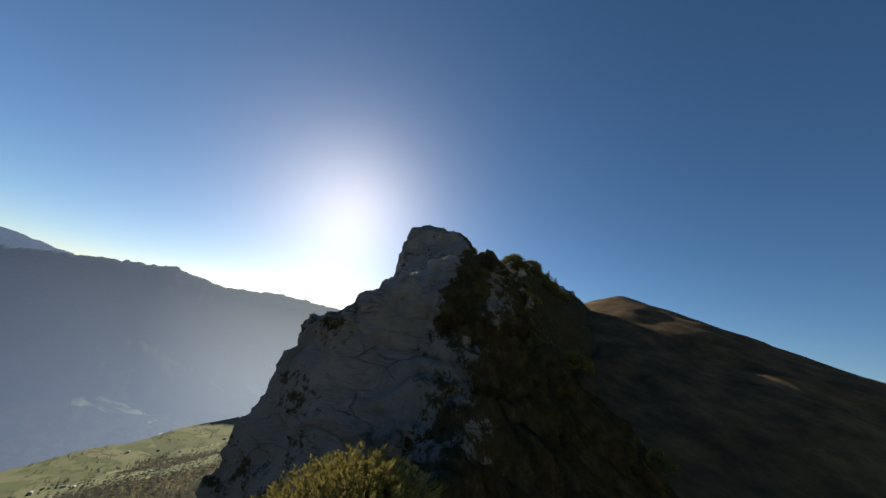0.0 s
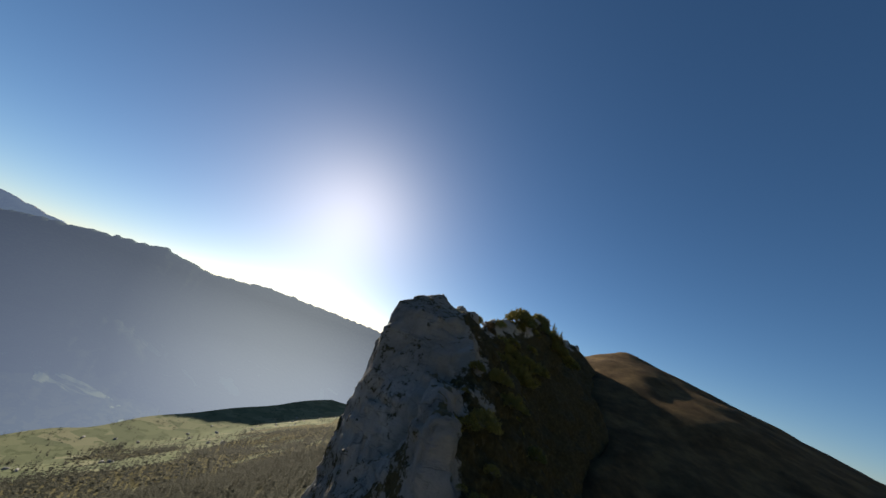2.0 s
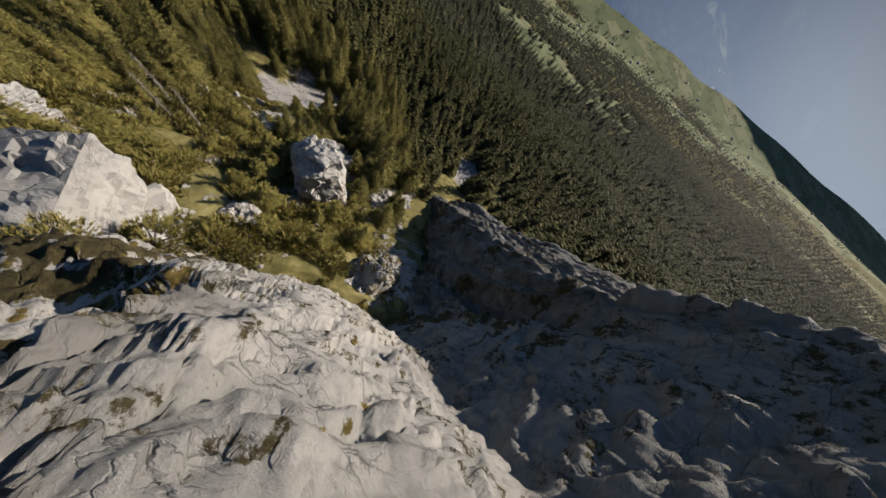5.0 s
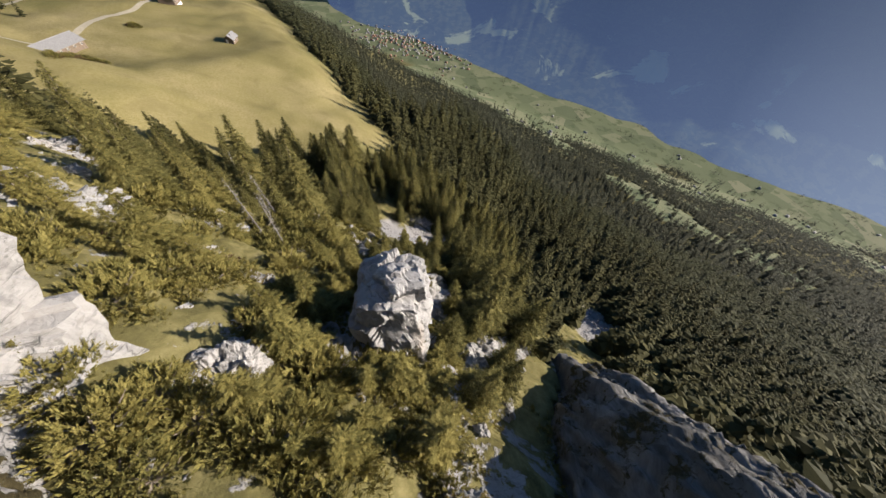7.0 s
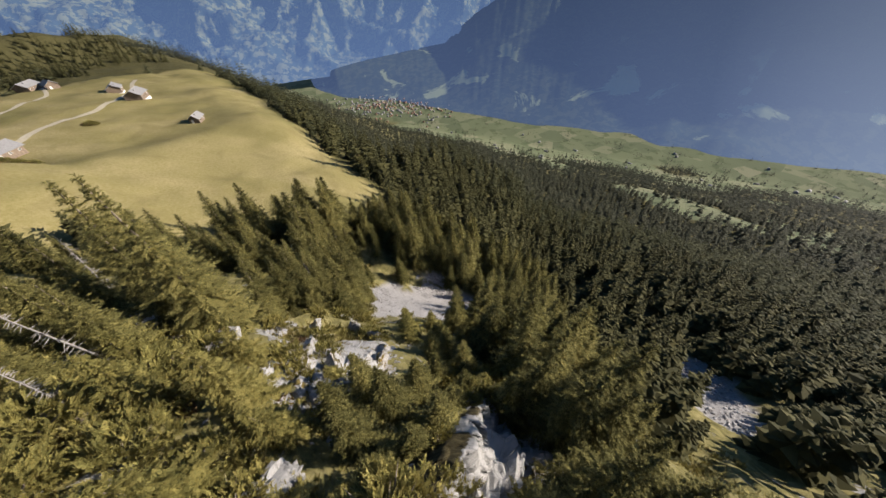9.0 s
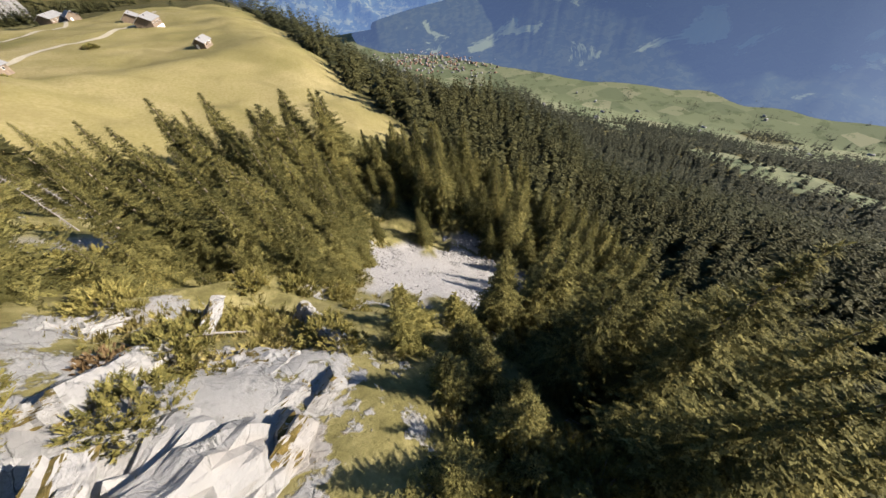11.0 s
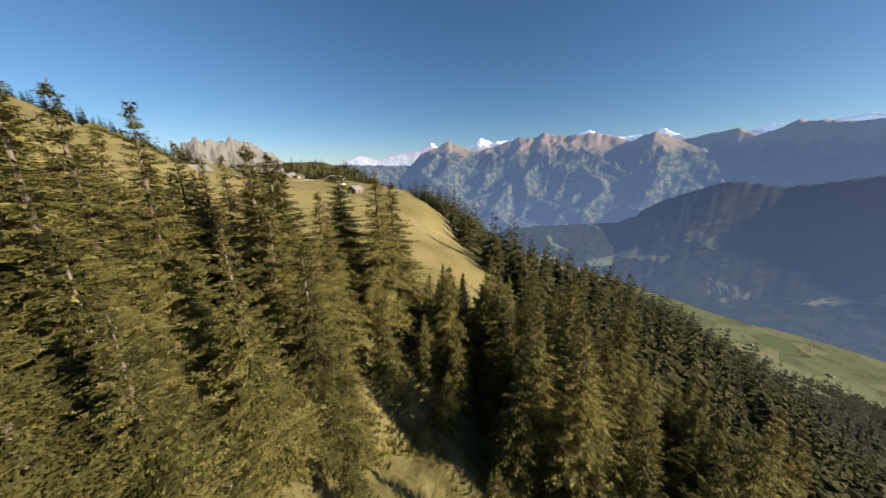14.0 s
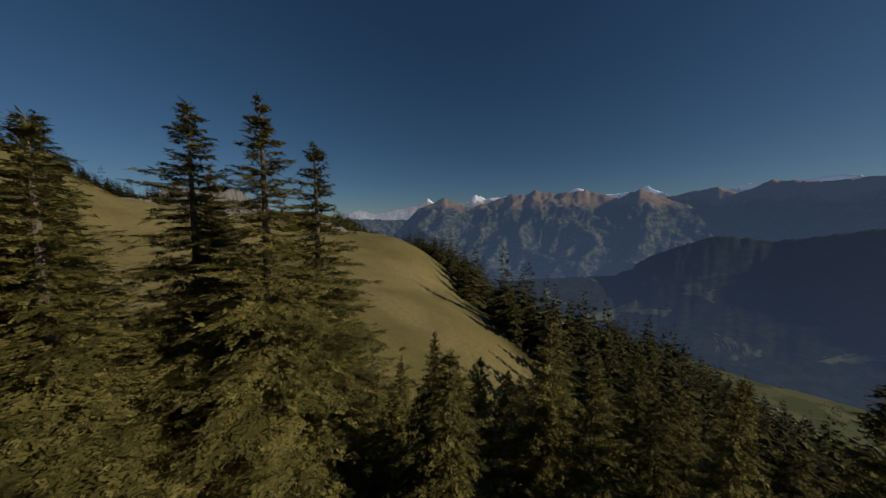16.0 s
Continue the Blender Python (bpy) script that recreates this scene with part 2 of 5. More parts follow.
def make_rock(name, moss, tone=None):
    m, nt, b = material(name)
    p = world_place(nt)
    col, height = rock_colour(nt, p)
    if tone is not None:
        col = mix(nt, 0.65, col, tone)
    patch = calc(nt, "ADD", calc(nt, "MULTIPLY", up_facing(nt), 0.55), tex_noise(nt, 0.8, 8, 0.7, p))
    green = ramp(nt, tex_noise(nt, 2.5, 4, 0.6, p), [(0.35, (0.07, 0.058, 0.02)), (0.65, (0.18, 0.13, 0.04))])
    where = ramp(nt, patch, [(moss, (0, 0, 0)), (moss + 0.06, (1, 1, 1))])
    col = mix(nt, where, col, green)
    heath = ramp(nt, tex_noise(nt, 1.6, 9, 0.75, p), [(0.3, (0.019, 0.017, 0.009)), (0.55, (0.062, 0.051, 0.024)), (0.75, (0.14, 0.11, 0.047))])
    cover = ramp(nt, calc(nt, "ADD", calc(nt, "MULTIPLY", attr(nt, "turf"), 0.55), tex_noise(nt, 1.3, 10, 0.78, p)), [(0.78, (0, 0, 0)), (0.84, (1, 1, 1))])
    # lichens streak the wall down its fall; the tone is darkened further to paint shade
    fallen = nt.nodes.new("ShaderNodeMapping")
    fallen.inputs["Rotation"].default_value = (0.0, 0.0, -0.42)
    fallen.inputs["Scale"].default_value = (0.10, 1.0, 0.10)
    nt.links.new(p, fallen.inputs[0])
    lichen_and_shade = ramp(nt, tex_noise(nt, 0.9, 9, 0.72, fallen.outputs[0], 0.4), [(0.36, (0.045, 0.040, 0.032)), (0.5, (0.10, 0.096, 0.09)), (0.66, (0.19, 0.185, 0.178))])
    col = mix(nt, calc(nt, "MULTIPLY", attr(nt, "weather_and_shade"), 0.85), col, lichen_and_shade)
    nt.links.new(mix(nt, cover, col, heath), b.inputs["Base Color"])
    b.inputs["Roughness"].default_value = 0.9
    b.inputs["Specular IOR Level"].default_value = 0.12
    bump(nt, b, height, 0.9, 0.25)
    return m


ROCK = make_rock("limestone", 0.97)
ROCK_BARE = make_rock("bare_limestone", 1.02)
ROCK_GREY = make_rock("grey_limestone", 0.90, (0.09, 0.088, 0.085))


def make_ground():
    m, nt, b = material("hillside")
    p = world_place(nt)
    rock, rock_h = rock_colour(nt, p)
    # turf between the trees: dry grass, dark heather, bare earth
    turf = ramp(nt, tex_noise(nt, 0.35, 9, 0.7, p), [(0.30, (0.042, 0.040, 0.016)), (0.48, (0.135, 0.120, 0.046)), (0.70, (0.29, 0.25, 0.115))])
    turf = mix(nt, ramp(nt, tex_noise(nt, 0.06, 5, 0.6, p), [(0.45, (0, 0, 0)), (0.7, (0.7, 0.7, 0.7))]), turf, (0.16, 0.142, 0.06))
    # the alp: mown yellow-green sward with worn and darker patches
    sward = ramp(nt, tex_noise(nt, 0.022, 6, 0.55, p, 0.6), [(0.3, (0.135, 0.122, 0.050)), (0.5, (0.218, 0.185, 0.082)), (0.7, (0.29, 0.24, 0.122))])
    sward = mix(nt, ramp(nt, tex_noise(nt, 1.2, 8, 0.7, p), [(0.35, (0.5, 0.5, 0.5)), (0.6, (0, 0, 0))]), sward, (0.12, 0.105, 0.025))
    worn = ramp(nt, tex_noise(nt, 0.045, 7, 0.62, p, 1.0), [(0.54, (0, 0, 0)), (0.66, (0.6, 0.6, 0.6))])
    sward = mix(nt, worn, sward, (0.155, 0.130, 0.055))
    # valley floor: strips of field
    v = nt.nodes.new("ShaderNodeTexVoronoi")
    v.inputs["Scale"].default_value = 0.011
    nt.links.new(p, v.inputs["Vector"])
    sep = nt.nodes.new("ShaderNodeSeparateColor")
    nt.links.new(v.outputs["Color"], sep.inputs[0])
    # field greens paled and greyed, a share of valley haze in the colour
    fields = ramp(nt, sep.outputs[0], [(0.0, (0.100, 0.118, 0.066)), (0.4, (0.122, 0.140, 0.076)), (0.7, (0.148, 0.160, 0.090)), (1.0, (0.18, 0.182, 0.11))])
    fields = mix(nt, ramp(nt, tex_noise(nt, 0.02, 6, 0.6, p), [(0.56, (0, 0, 0)), (0.60, (0.8, 0.8, 0.8))]), fields, (0.08, 0.10, 0.05))
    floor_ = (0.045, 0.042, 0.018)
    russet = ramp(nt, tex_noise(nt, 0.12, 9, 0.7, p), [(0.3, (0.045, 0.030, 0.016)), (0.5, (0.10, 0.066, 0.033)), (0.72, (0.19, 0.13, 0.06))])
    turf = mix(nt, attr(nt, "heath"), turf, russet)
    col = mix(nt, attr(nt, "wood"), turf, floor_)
    col = mix(nt, attr(nt, "field"), col, fields)
    col = mix(nt, attr(nt, "alp"), col, sward)
    steep = calc(nt, "ADD", calc(nt, "SUBTRACT", 0.62, up_facing(nt)), calc(nt, "MULTIPLY", calc(nt, "SUBTRACT", tex_noise(nt, 0.22, 8, 0.65, p), 0.56), 1.7))
    bare = calc(nt, "MULTIPLY", ramp(nt, steep, [(0.0, (0, 0, 0)), (0.07, (1, 1, 1))]), attr(nt, "crag"))
    col = mix(nt, bare, col, rock)
    slabs = calc(nt, "ADD", attr(nt, "ledge"), tex_noise(nt, 0.45, 7, 0.62, p))
    bare = calc(nt, "MAXIMUM", bare, ramp(nt, slabs, [(0.76, (0, 0, 0)), (0.80, (1, 1, 1))]))
    col = mix(nt, bare, col, rock)
    grit = ramp(nt, tex_noise(nt, 3.0, 9, 0.75, p), [(0.3, (0.15, 0.143, 0.138)), (0.55, (0.27, 0.26, 0.25)), (0.75, (0.36, 0.345, 0.33))])
    col = mix(nt, attr(nt, "scree"), col, grit)
    nt.links.new(col, b.inputs["Base Color"])
    b.inputs["Roughness"].default_value = 0.95
    b.inputs["Specular IOR Level"].default_value = 0.05
    h = calc(nt, "ADD", calc(nt, "MULTIPLY", rock_h, bare), tex_noise(nt, 1.8, 8, 0.75, p))
    bump(nt, b, h, 0.8, 0.3)
    return m


HILLSIDE = make_ground()


def make_leaf(name, dark, mid, pale, through=0.2, ragged=0.0):
    m, nt, b = material(name)
    rnd = nt.nodes.new("ShaderNodeNewGeometry").outputs["Random Per Island"]
    obj = nt.nodes.new("ShaderNodeObjectInfo").outputs["Random"]
    both = calc(nt, "ADD", calc(nt, "MULTIPLY", rnd, 0.6), calc(nt, "MULTIPLY", obj, 0.4))
    col = ramp(nt, both, [(0.0, dark), (0.5, mid), (1.0, pale)])
    col = mix(nt, ramp(nt, tex_noise(nt, 7.0, 6, 0.8, world_place(nt)), [(0.38, (0.5, 0.5, 0.5)), (0.60, (0, 0, 0))]), col, dark)
    nt.links.new(col, b.inputs["Base Color"])
    b.inputs["Roughness"].default_value = 0.75
    b.inputs["Specular IOR Level"].default_value = 0.05
    t = nt.nodes.new("ShaderNodeBsdfTranslucent")
    nt.links.new(col, t.inputs[0])
    ms = nt.nodes.new("ShaderNodeMixShader")
    ms.inputs[0].default_value = through
    nt.links.new(b.outputs[0], ms.inputs[1])
    nt.links.new(t.outputs[0], ms.inputs[2])
    out = ms.outputs[0]
    if ragged:
        # needles end in a fringe with gaps, finer than the tufts themselves
        gaps = nt.nodes.new("ShaderNodeMixShader")
        nt.links.new(ramp(nt, tex_noise(nt, ragged, 3, 0.6, world_place(nt)), [(0.47, (1, 1, 1)), (0.50, (0, 0, 0))]), gaps.inputs[0])
        nt.links.new(out, gaps.inputs[1])
        nt.links.new(nt.nodes.new("ShaderNodeBsdfTransparent").outputs[0], gaps.inputs[2])
        out = gaps.outputs[0]
    nt.links.new(out, nt.nodes["Material Output"].inputs[0])
    return m


NEEDLES = make_leaf("spruce_needles", (0.027, 0.029, 0.011), (0.172, 0.157, 0.054), (0.40, 0.345, 0.120), 0.32, 8.0)
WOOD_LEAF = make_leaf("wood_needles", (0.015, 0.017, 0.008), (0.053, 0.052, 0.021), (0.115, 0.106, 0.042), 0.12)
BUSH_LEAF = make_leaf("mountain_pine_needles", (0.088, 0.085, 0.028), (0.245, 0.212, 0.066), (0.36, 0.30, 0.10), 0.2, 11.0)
# distant needles are greyer and bluer, haze tinted into the leaf colour
FAR_LEAF = make_leaf("haze_tinted_needles", (0.028, 0.034, 0.024), (0.068, 0.071, 0.044), (0.12, 0.115, 0.068), 0.3)
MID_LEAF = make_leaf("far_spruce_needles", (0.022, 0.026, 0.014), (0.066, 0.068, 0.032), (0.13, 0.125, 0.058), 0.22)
RUSSET = make_leaf("autumn_twigs", (0.08, 0.05, 0.025), (0.15, 0.10, 0.05), (0.22, 0.15, 0.08))


def make_plain(name, a, b_, scale, rough=0.9, stretch=(1, 1, 1)):
    m, nt, b = material(name)
    mp = nt.nodes.new("ShaderNodeMapping")
    mp.inputs["Scale"].default_value = stretch
    nt.links.new(nt.nodes.new("ShaderNodeTexCoord").outputs["Object"], mp.inputs[0])
    n = tex_noise(nt, scale, 7, 0.65, mp.outputs[0])
    nt.links.new(ramp(nt, n, [(0.3, a), (0.7, b_)]), b.inputs["Base Color"])
    b.inputs["Roughness"].default_value = rough
    bump(nt, b, n, 0.5, 0.03)
    return m


BARK = make_plain("bark", (0.10, 0.08, 0.06), (0.24, 0.20, 0.16), 6, 0.95, (1, 1, 0.25))
DEADWOOD = make_plain("dead_wood", (0.12, 0.108, 0.095), (0.28, 0.26, 0.235), 5, 0.9, (1, 1, 0.2))
PLANK = make_plain("weathered_plank", (0.09, 0.065, 0.045), (0.20, 0.15, 0.105), 3, 0.85, (1, 1, 0.3))
SHINGLE = make_plain("grey_shingle", (0.15, 0.147, 0.143), (0.26, 0.253, 0.245), 2.2, 0.85)
PLASTER = make_plain("white_plaster", (0.62, 0.60, 0.56), (0.75, 0.73, 0.69), 1.5, 0.9)
GLASS_DARK = make_plain("dark_window_pane", (0.02, 0.025, 0.03), (0.03, 0.035, 0.04), 1, 0.15)
TRACK = make_plain("gravel_track", (0.25, 0.22, 0.15), (0.36, 0.32, 0.24), 0.8, 0.95)
ROOF_RED = make_plain("brown_roof_tile", (0.16, 0.09, 0.06), (0.28, 0.16, 0.11), 1.0, 0.85)


def make_far(name, low, high, snow_from, glow, strength):
    """A far range: woods, pasture and rock, kilometres of haze painted on as emission."""
    m, nt, b = material(name)
    p = world_place(nt)
    n = tex_noise(nt, 0.019, 9, 0.70, p, 0.4)
    woods = ramp(nt, n, [(0.40, low), (0.49, low), (0.54, high), (0.75, high)])
    sep = nt.nodes.new("ShaderNodeSeparateXYZ")
    nt.links.new(p, sep.inputs[0])
    alt = calc(nt, "ADD", calc(nt, "DIVIDE", sep.outputs[2], 600.0), calc(nt, "MULTIPLY", tex_noise(nt, 0.006, 6, 0.6, p), 0.6))
    col = mix(nt, ramp(nt, alt, [(0.45, (0, 0, 0)), (0.62, (0.9, 0.9, 0.9))]), woods, (0.20, 0.145, 0.09))
    if name == "hazy_valley_side":
        col = woods
        glade = calc(nt, "MULTIPLY", ramp(nt, tex_noise(nt, 0.0035, 6, 0.6, p, 0.5), [(0.60, (0, 0, 0)), (0.63, (1, 1, 1))]), ramp(nt, calc(nt, "DIVIDE", calc(nt, "ADD", sep.outputs[2], 720.0), 600.0), [(0.25, (1, 1, 1)), (0.6, (0, 0, 0))]))
        col = mix(nt, glade, col, (0.15, 0.17, 0.085))
    if snow_from is not None:
        col = mix(nt, ramp(nt, alt, [(snow_from, (0, 0, 0)), (snow_from + 0.05, (1, 1, 1))]), col, (0.85, 0.86, 0.88))
    nt.links.new(col, b.inputs["Base Color"])
    b.inputs["Roughness"].default_value = 0.95
    b.inputs["Specular IOR Level"].default_value = 0.0
    # painted haze: whiter and stronger below the sun and low over the valley
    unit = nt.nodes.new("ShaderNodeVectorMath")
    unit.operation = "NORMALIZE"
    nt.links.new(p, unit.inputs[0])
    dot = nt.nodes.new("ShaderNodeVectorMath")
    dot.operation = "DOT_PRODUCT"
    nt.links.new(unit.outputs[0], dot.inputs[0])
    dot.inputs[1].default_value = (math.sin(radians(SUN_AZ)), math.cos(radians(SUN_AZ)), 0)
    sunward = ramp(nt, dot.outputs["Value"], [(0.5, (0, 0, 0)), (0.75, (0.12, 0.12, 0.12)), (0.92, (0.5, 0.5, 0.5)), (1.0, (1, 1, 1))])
    low_haze = ramp(nt, calc(nt, "DIVIDE", calc(nt, "ADD", sep.outputs[2], 700.0), 1000.0), [(0.0, (1, 1, 1)), (0.35, (0.45, 0.45, 0.45)), (0.75, (0, 0, 0))])
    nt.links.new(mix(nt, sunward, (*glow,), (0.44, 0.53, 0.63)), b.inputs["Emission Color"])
    nt.links.new(calc(nt, "ADD", strength, calc(nt, "ADD", calc(nt, "MULTIPLY", sunward, calc(nt, "ADD", calc(nt, "MULTIPLY", low_haze, 0.22), 0.14)), calc(nt, "MULTIPLY", low_haze, 0.07))), b.inputs["Emission Strength"])
    return m


# valley side: near-black woods paint its shade; all three glow in place of haze
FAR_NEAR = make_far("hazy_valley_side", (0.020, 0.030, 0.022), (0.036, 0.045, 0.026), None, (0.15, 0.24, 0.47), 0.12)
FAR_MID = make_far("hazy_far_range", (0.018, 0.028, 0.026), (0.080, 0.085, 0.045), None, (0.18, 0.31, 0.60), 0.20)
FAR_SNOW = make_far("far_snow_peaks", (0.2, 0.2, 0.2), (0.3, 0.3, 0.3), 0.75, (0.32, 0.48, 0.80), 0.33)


# ---- building helpers ----
def part(name, bm, mat, parent=None, label=""):
    me = bpy.data.meshes.new(name)
    bm.to_mesh(me)
    bm.free()
    me.materials.append(mat)
    ob = new(name, me)
    if parent is not None:
        ob.parent = parent
    return tagged(ob, label)


def array_mesh(name, verts, faces, mat, smooth=False):
    """A mesh of arrays: faces all of one size."""
    verts, faces = np.asarray(verts, np.float32), np.asarray(faces, np.int32)
    me = bpy.data.meshes.new(name)
    n = faces.shape[1]
    me.vertices.add(len(verts))
    me.vertices.foreach_set("co", verts.ravel())
    me.loops.add(faces.size)
    me.loops.foreach_set("vertex_index", faces.ravel())
    me.polygons.add(len(faces))
    me.polygons.foreach_set("loop_start", np.arange(0, faces.size, n, dtype=np.int32))
    if smooth:
        me.polygons.foreach_set("use_smooth", np.ones(len(faces), bool))
    me.update(calc_edges=True)
    me.materials.append(mat)
    return me


def grid_faces(nx, ny):
    i = np.arange(nx - 1)[:, None] * ny + np.arange(ny - 1)[None, :]
    return np.stack([i, i + ny, i + ny + 1, i + 1], -1).reshape(-1, 4)


def spaced(stops):
    """Coordinates along stops of (place, spacing)."""
    out = []
    for (a, da), (b, db) in zip(stops, stops[1:]):
        n = max(2, int(round((b - a) / ((da - db) / math.log(da / db) if abs(da - db) > 1e-6 else da))))
        t = np.arange(n) / n
        k = db / da
        out.append(a + (b - a) * ((k ** t - 1) / (k - 1) if abs(k - 1) > 1e-6 else t))
    return np.concatenate(out + [[stops[-1][0]]])


def set_attr(me, name, values):
    a = me.attributes.new(name, "FLOAT", "POINT")
    a.data.foreach_set("value", np.asarray(values, np.float32).ravel())


# ---- ground ----
gx = spaced([(-4300, 160), (-1500, 45), (-320, 3.0), (-260, 2.2), (-120, 1.9), (40, 1.9), (140, 5), (600, 40), (2500, 200)])
gy = spaced([(-4300, 200), (-1200, 60), (-360, 5), (-230, 2.6), (-110, 1.8), (70, 1.8), (120, 2.6), (260, 5), (700, 25), (1600, 60), (4300, 200)])
X, Y = np.meshgrid(gx, gy, indexing="ij")
Z = base(X, Y)
under = ridge(X, Y) > Z + 1.0
near_slope = step(220, 120, downhill(X, Y)) * step(-20, 30, downhill(X, Y)) * step(-120, -60, Y)
lumps = ridged(X / 11, Y / 11, Z / 11, 4, 51) * 1.3 + fbm(X / 3.5, Y / 3.5, Z / 3.5, 3, 52) * 0.45
scree = step(-0.02, 0.10, scree_at(X, Y))
alp = step(-3, 3, alp_at(X, Y))
Zg = Z + lumps * near_slope * (1 - scree) * (1 - alp) + scree * 0.25 * fbm(X / 2.0, Y / 2.0, 0 * X, 3, 53)
Zg = np.where(under, Z - 3.0, Zg)
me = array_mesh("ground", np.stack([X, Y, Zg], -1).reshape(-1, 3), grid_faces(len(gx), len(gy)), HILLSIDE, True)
W = downhill(X, Y)
set_attr(me, "scree", scree)
set_attr(me, "alp", alp)
set_attr(me, "field", np.maximum(step(0.0, 0.08, field_at(X, Y)) * step(380, 450, W), step(1400, 1500, W)))
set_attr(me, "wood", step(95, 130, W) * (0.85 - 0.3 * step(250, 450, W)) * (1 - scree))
ledge = np.maximum(1 - np.hypot((X + 61) / 12, (Y + 4) / 9), 0.75 - np.hypot((X + 53) / 7, (Y + 20) / 12))
ledge = np.maximum(ledge, 0.95 - np.hypot((X + 23) / 9, (Y - 31) / 8))
set_attr(me, "ledge", np.clip(ledge, 0, 1) ** 0.5 * 0.5)
set_attr(me, "heath", step(4, -8, W) * step(30, 60, Y))
set_attr(me, "crag", step(-30, 20, W) * step(130, 90, W) * step(-110, -50, Y))
tagged(new("ground", me), "mountainside of dry turf, scree and woodland floor", "ground", kind="structure")

# ---- rock ridge ----
# rows across the crest, each spaced evenly along its own profile, so that the wall is as fine as the top
ry = spaced([(-42, 1.6), (2, 0.4), (10, 0.16), (13.6, 0.10), (14.6, 0.05), (19.0, 0.05), (20, 0.14), (48, 0.18), (66, 0.30), (90, 0.8), (152, 1.8)])
px = np.concatenate([np.linspace(-62, -30, 120), np.linspace(-29.9, 10, 800), np.linspace(10.2, 70, 200)])
PX, PY = np.meshgrid(px, ry, indexing="ij")
prof = np.maximum(ridge(PX, PY), base(PX, PY) - 5)
reach = np.sqrt(np.diff(px)[:, None] ** 2 + np.diff(prof, axis=0) ** 2) * np.where(px < -24, 0.35, np.where(px < 4, 1.0, 0.3))[1:, None]
run = np.concatenate([np.zeros((1, len(ry))), np.cumsum(reach, axis=0)])
NX = 400
X = np.stack([np.interp(np.linspace(0, run[-1, k], NX), run[:, k], px) for k in range(len(ry))], 1)
Y = np.broadcast_to(ry, X.shape).copy()
G = base(X, Y)
Z = ridge(X, Y)
rock = step(-3, 3, Z - G)
Z = np.maximum(Z, G - 5)
dx, dy = ((np.maximum(ridge(X + a, Y + b), G - 5) - np.maximum(ridge(X - a, Y - b), G - 5)) / 0.8 for a, b in ((0.4, 0), (0, 0.4)))
N = np.stack([-dx, -dy, np.ones_like(Z)], -1)
N /= np.linalg.norm(N, axis=-1, keepdims=True)
big = 0.55 * fbm(X / 9, Y / 9, Z / 14, 3, 61) + 0.9 * fbm(X / 3.2, Y / 3.2, Z / 3.2, 2, 60) * step(28, 33, Y) * step(-9, -5, X)
tilt = Z + 0.55 * Y + 0.35 * X
d1, d2, val, lean = cells(X / 4.2 + 0.5 * fbm(X / 5, Y / 5, Z / 5, 3, 66), Y / 4.2 + 0.5 * fbm(X / 5, Y / 5, Z / 5, 3, 67), tilt / 3.0, 62)
e1, e2, val2, lean2 = cells(X / 1.3 + 0.4 * fbm(X, Y, Z, 2, 68), Y / 1.3, tilt / 0.9, 63)
slab = step(27, 31, Y) * step(75, 55, Y)
calm = 1 - 0.3 * slab - 0.2 * step(12, 16, Y) * step(-3, -6, X) * (1 - slab)
# long ribs that run down the foot of the wall
down = Y - 0.45 * X + 1.6 * fbm(X / 9, Y / 9, Z / 9, 3, 70)
foot = slab * step(-14, -18, X)
flute = foot * (1.3 * ridged(down / 5.5, 0.03 * Z, 0 * X, 2, 71) + 0.5 * ridged(down / 1.5, 0.05 * Z, 0 * X, 3, 74))
block = (0.5 * (val - 0.5) + 1.35 * lean - 0.40 * step(0.055, 0.0, d2 - d1)) * calm
small = (0.20 * (val2 - 0.5) + 0.75 * lean2 - 0.12 * step(0.09, 0.0, e2 - e1)) * calm * step(-0.35, 0.35, fbm(X / 5, Y / 5, Z / 5, 2, 75))
ledges = 0.16 * ridged(X / 6, Y / 6, tilt / 2.2, 4, 69)
grain = 0.07 * ridged(X / 1.1, Y / 1.1, Z / 1.4, 4, 64) + ledges + flute
warp = 0.5 * fbm(X / 4, Y / 4, Z / 4, 3, 72)
# beds: steps with a sharp lip, broken off here and there
some_beds = 0.25 + 0.75 * step(-0.2, 0.4, fbm(X / 8, Y / 8, Z / 8, 2, 73))
beds = 0.32 * (np.mod(tilt / 2.4 + warp, 1.0) ** 2 - 0.4) * some_beds
beds = beds + 0.10 * (np.mod(tilt / 0.7 + 1.6 * warp + 0.4 * val, 1.0) ** 2 - 0.4) * some_beds
D = (big + block + small + grain + beds - 0.25) * rock * (1 - 0.55 * step(2.5, 6, np.abs(dy)))
P = np.stack([X, Y, Z], -1) + N * D[..., None]
cxr = np.interp(Y, RIDGE_Y, CREST_X)
cushions = step(0.30, 0.62, fbm(X / 1.7, Y / 1.7, Z / 1.7, 3, 97) + 0.35 * step(0.12, 0.0, d2 - d1) + 0.25 * step(0.3, 0.8, N[..., 2])) * step(-0.2, 0.3, fbm(X / 7, Y / 7, Z / 7, 2, 91)) * step(27, 24, Y) * step(18.3, 18.9, Y) * step(0.3, 0.55, N[..., 2])
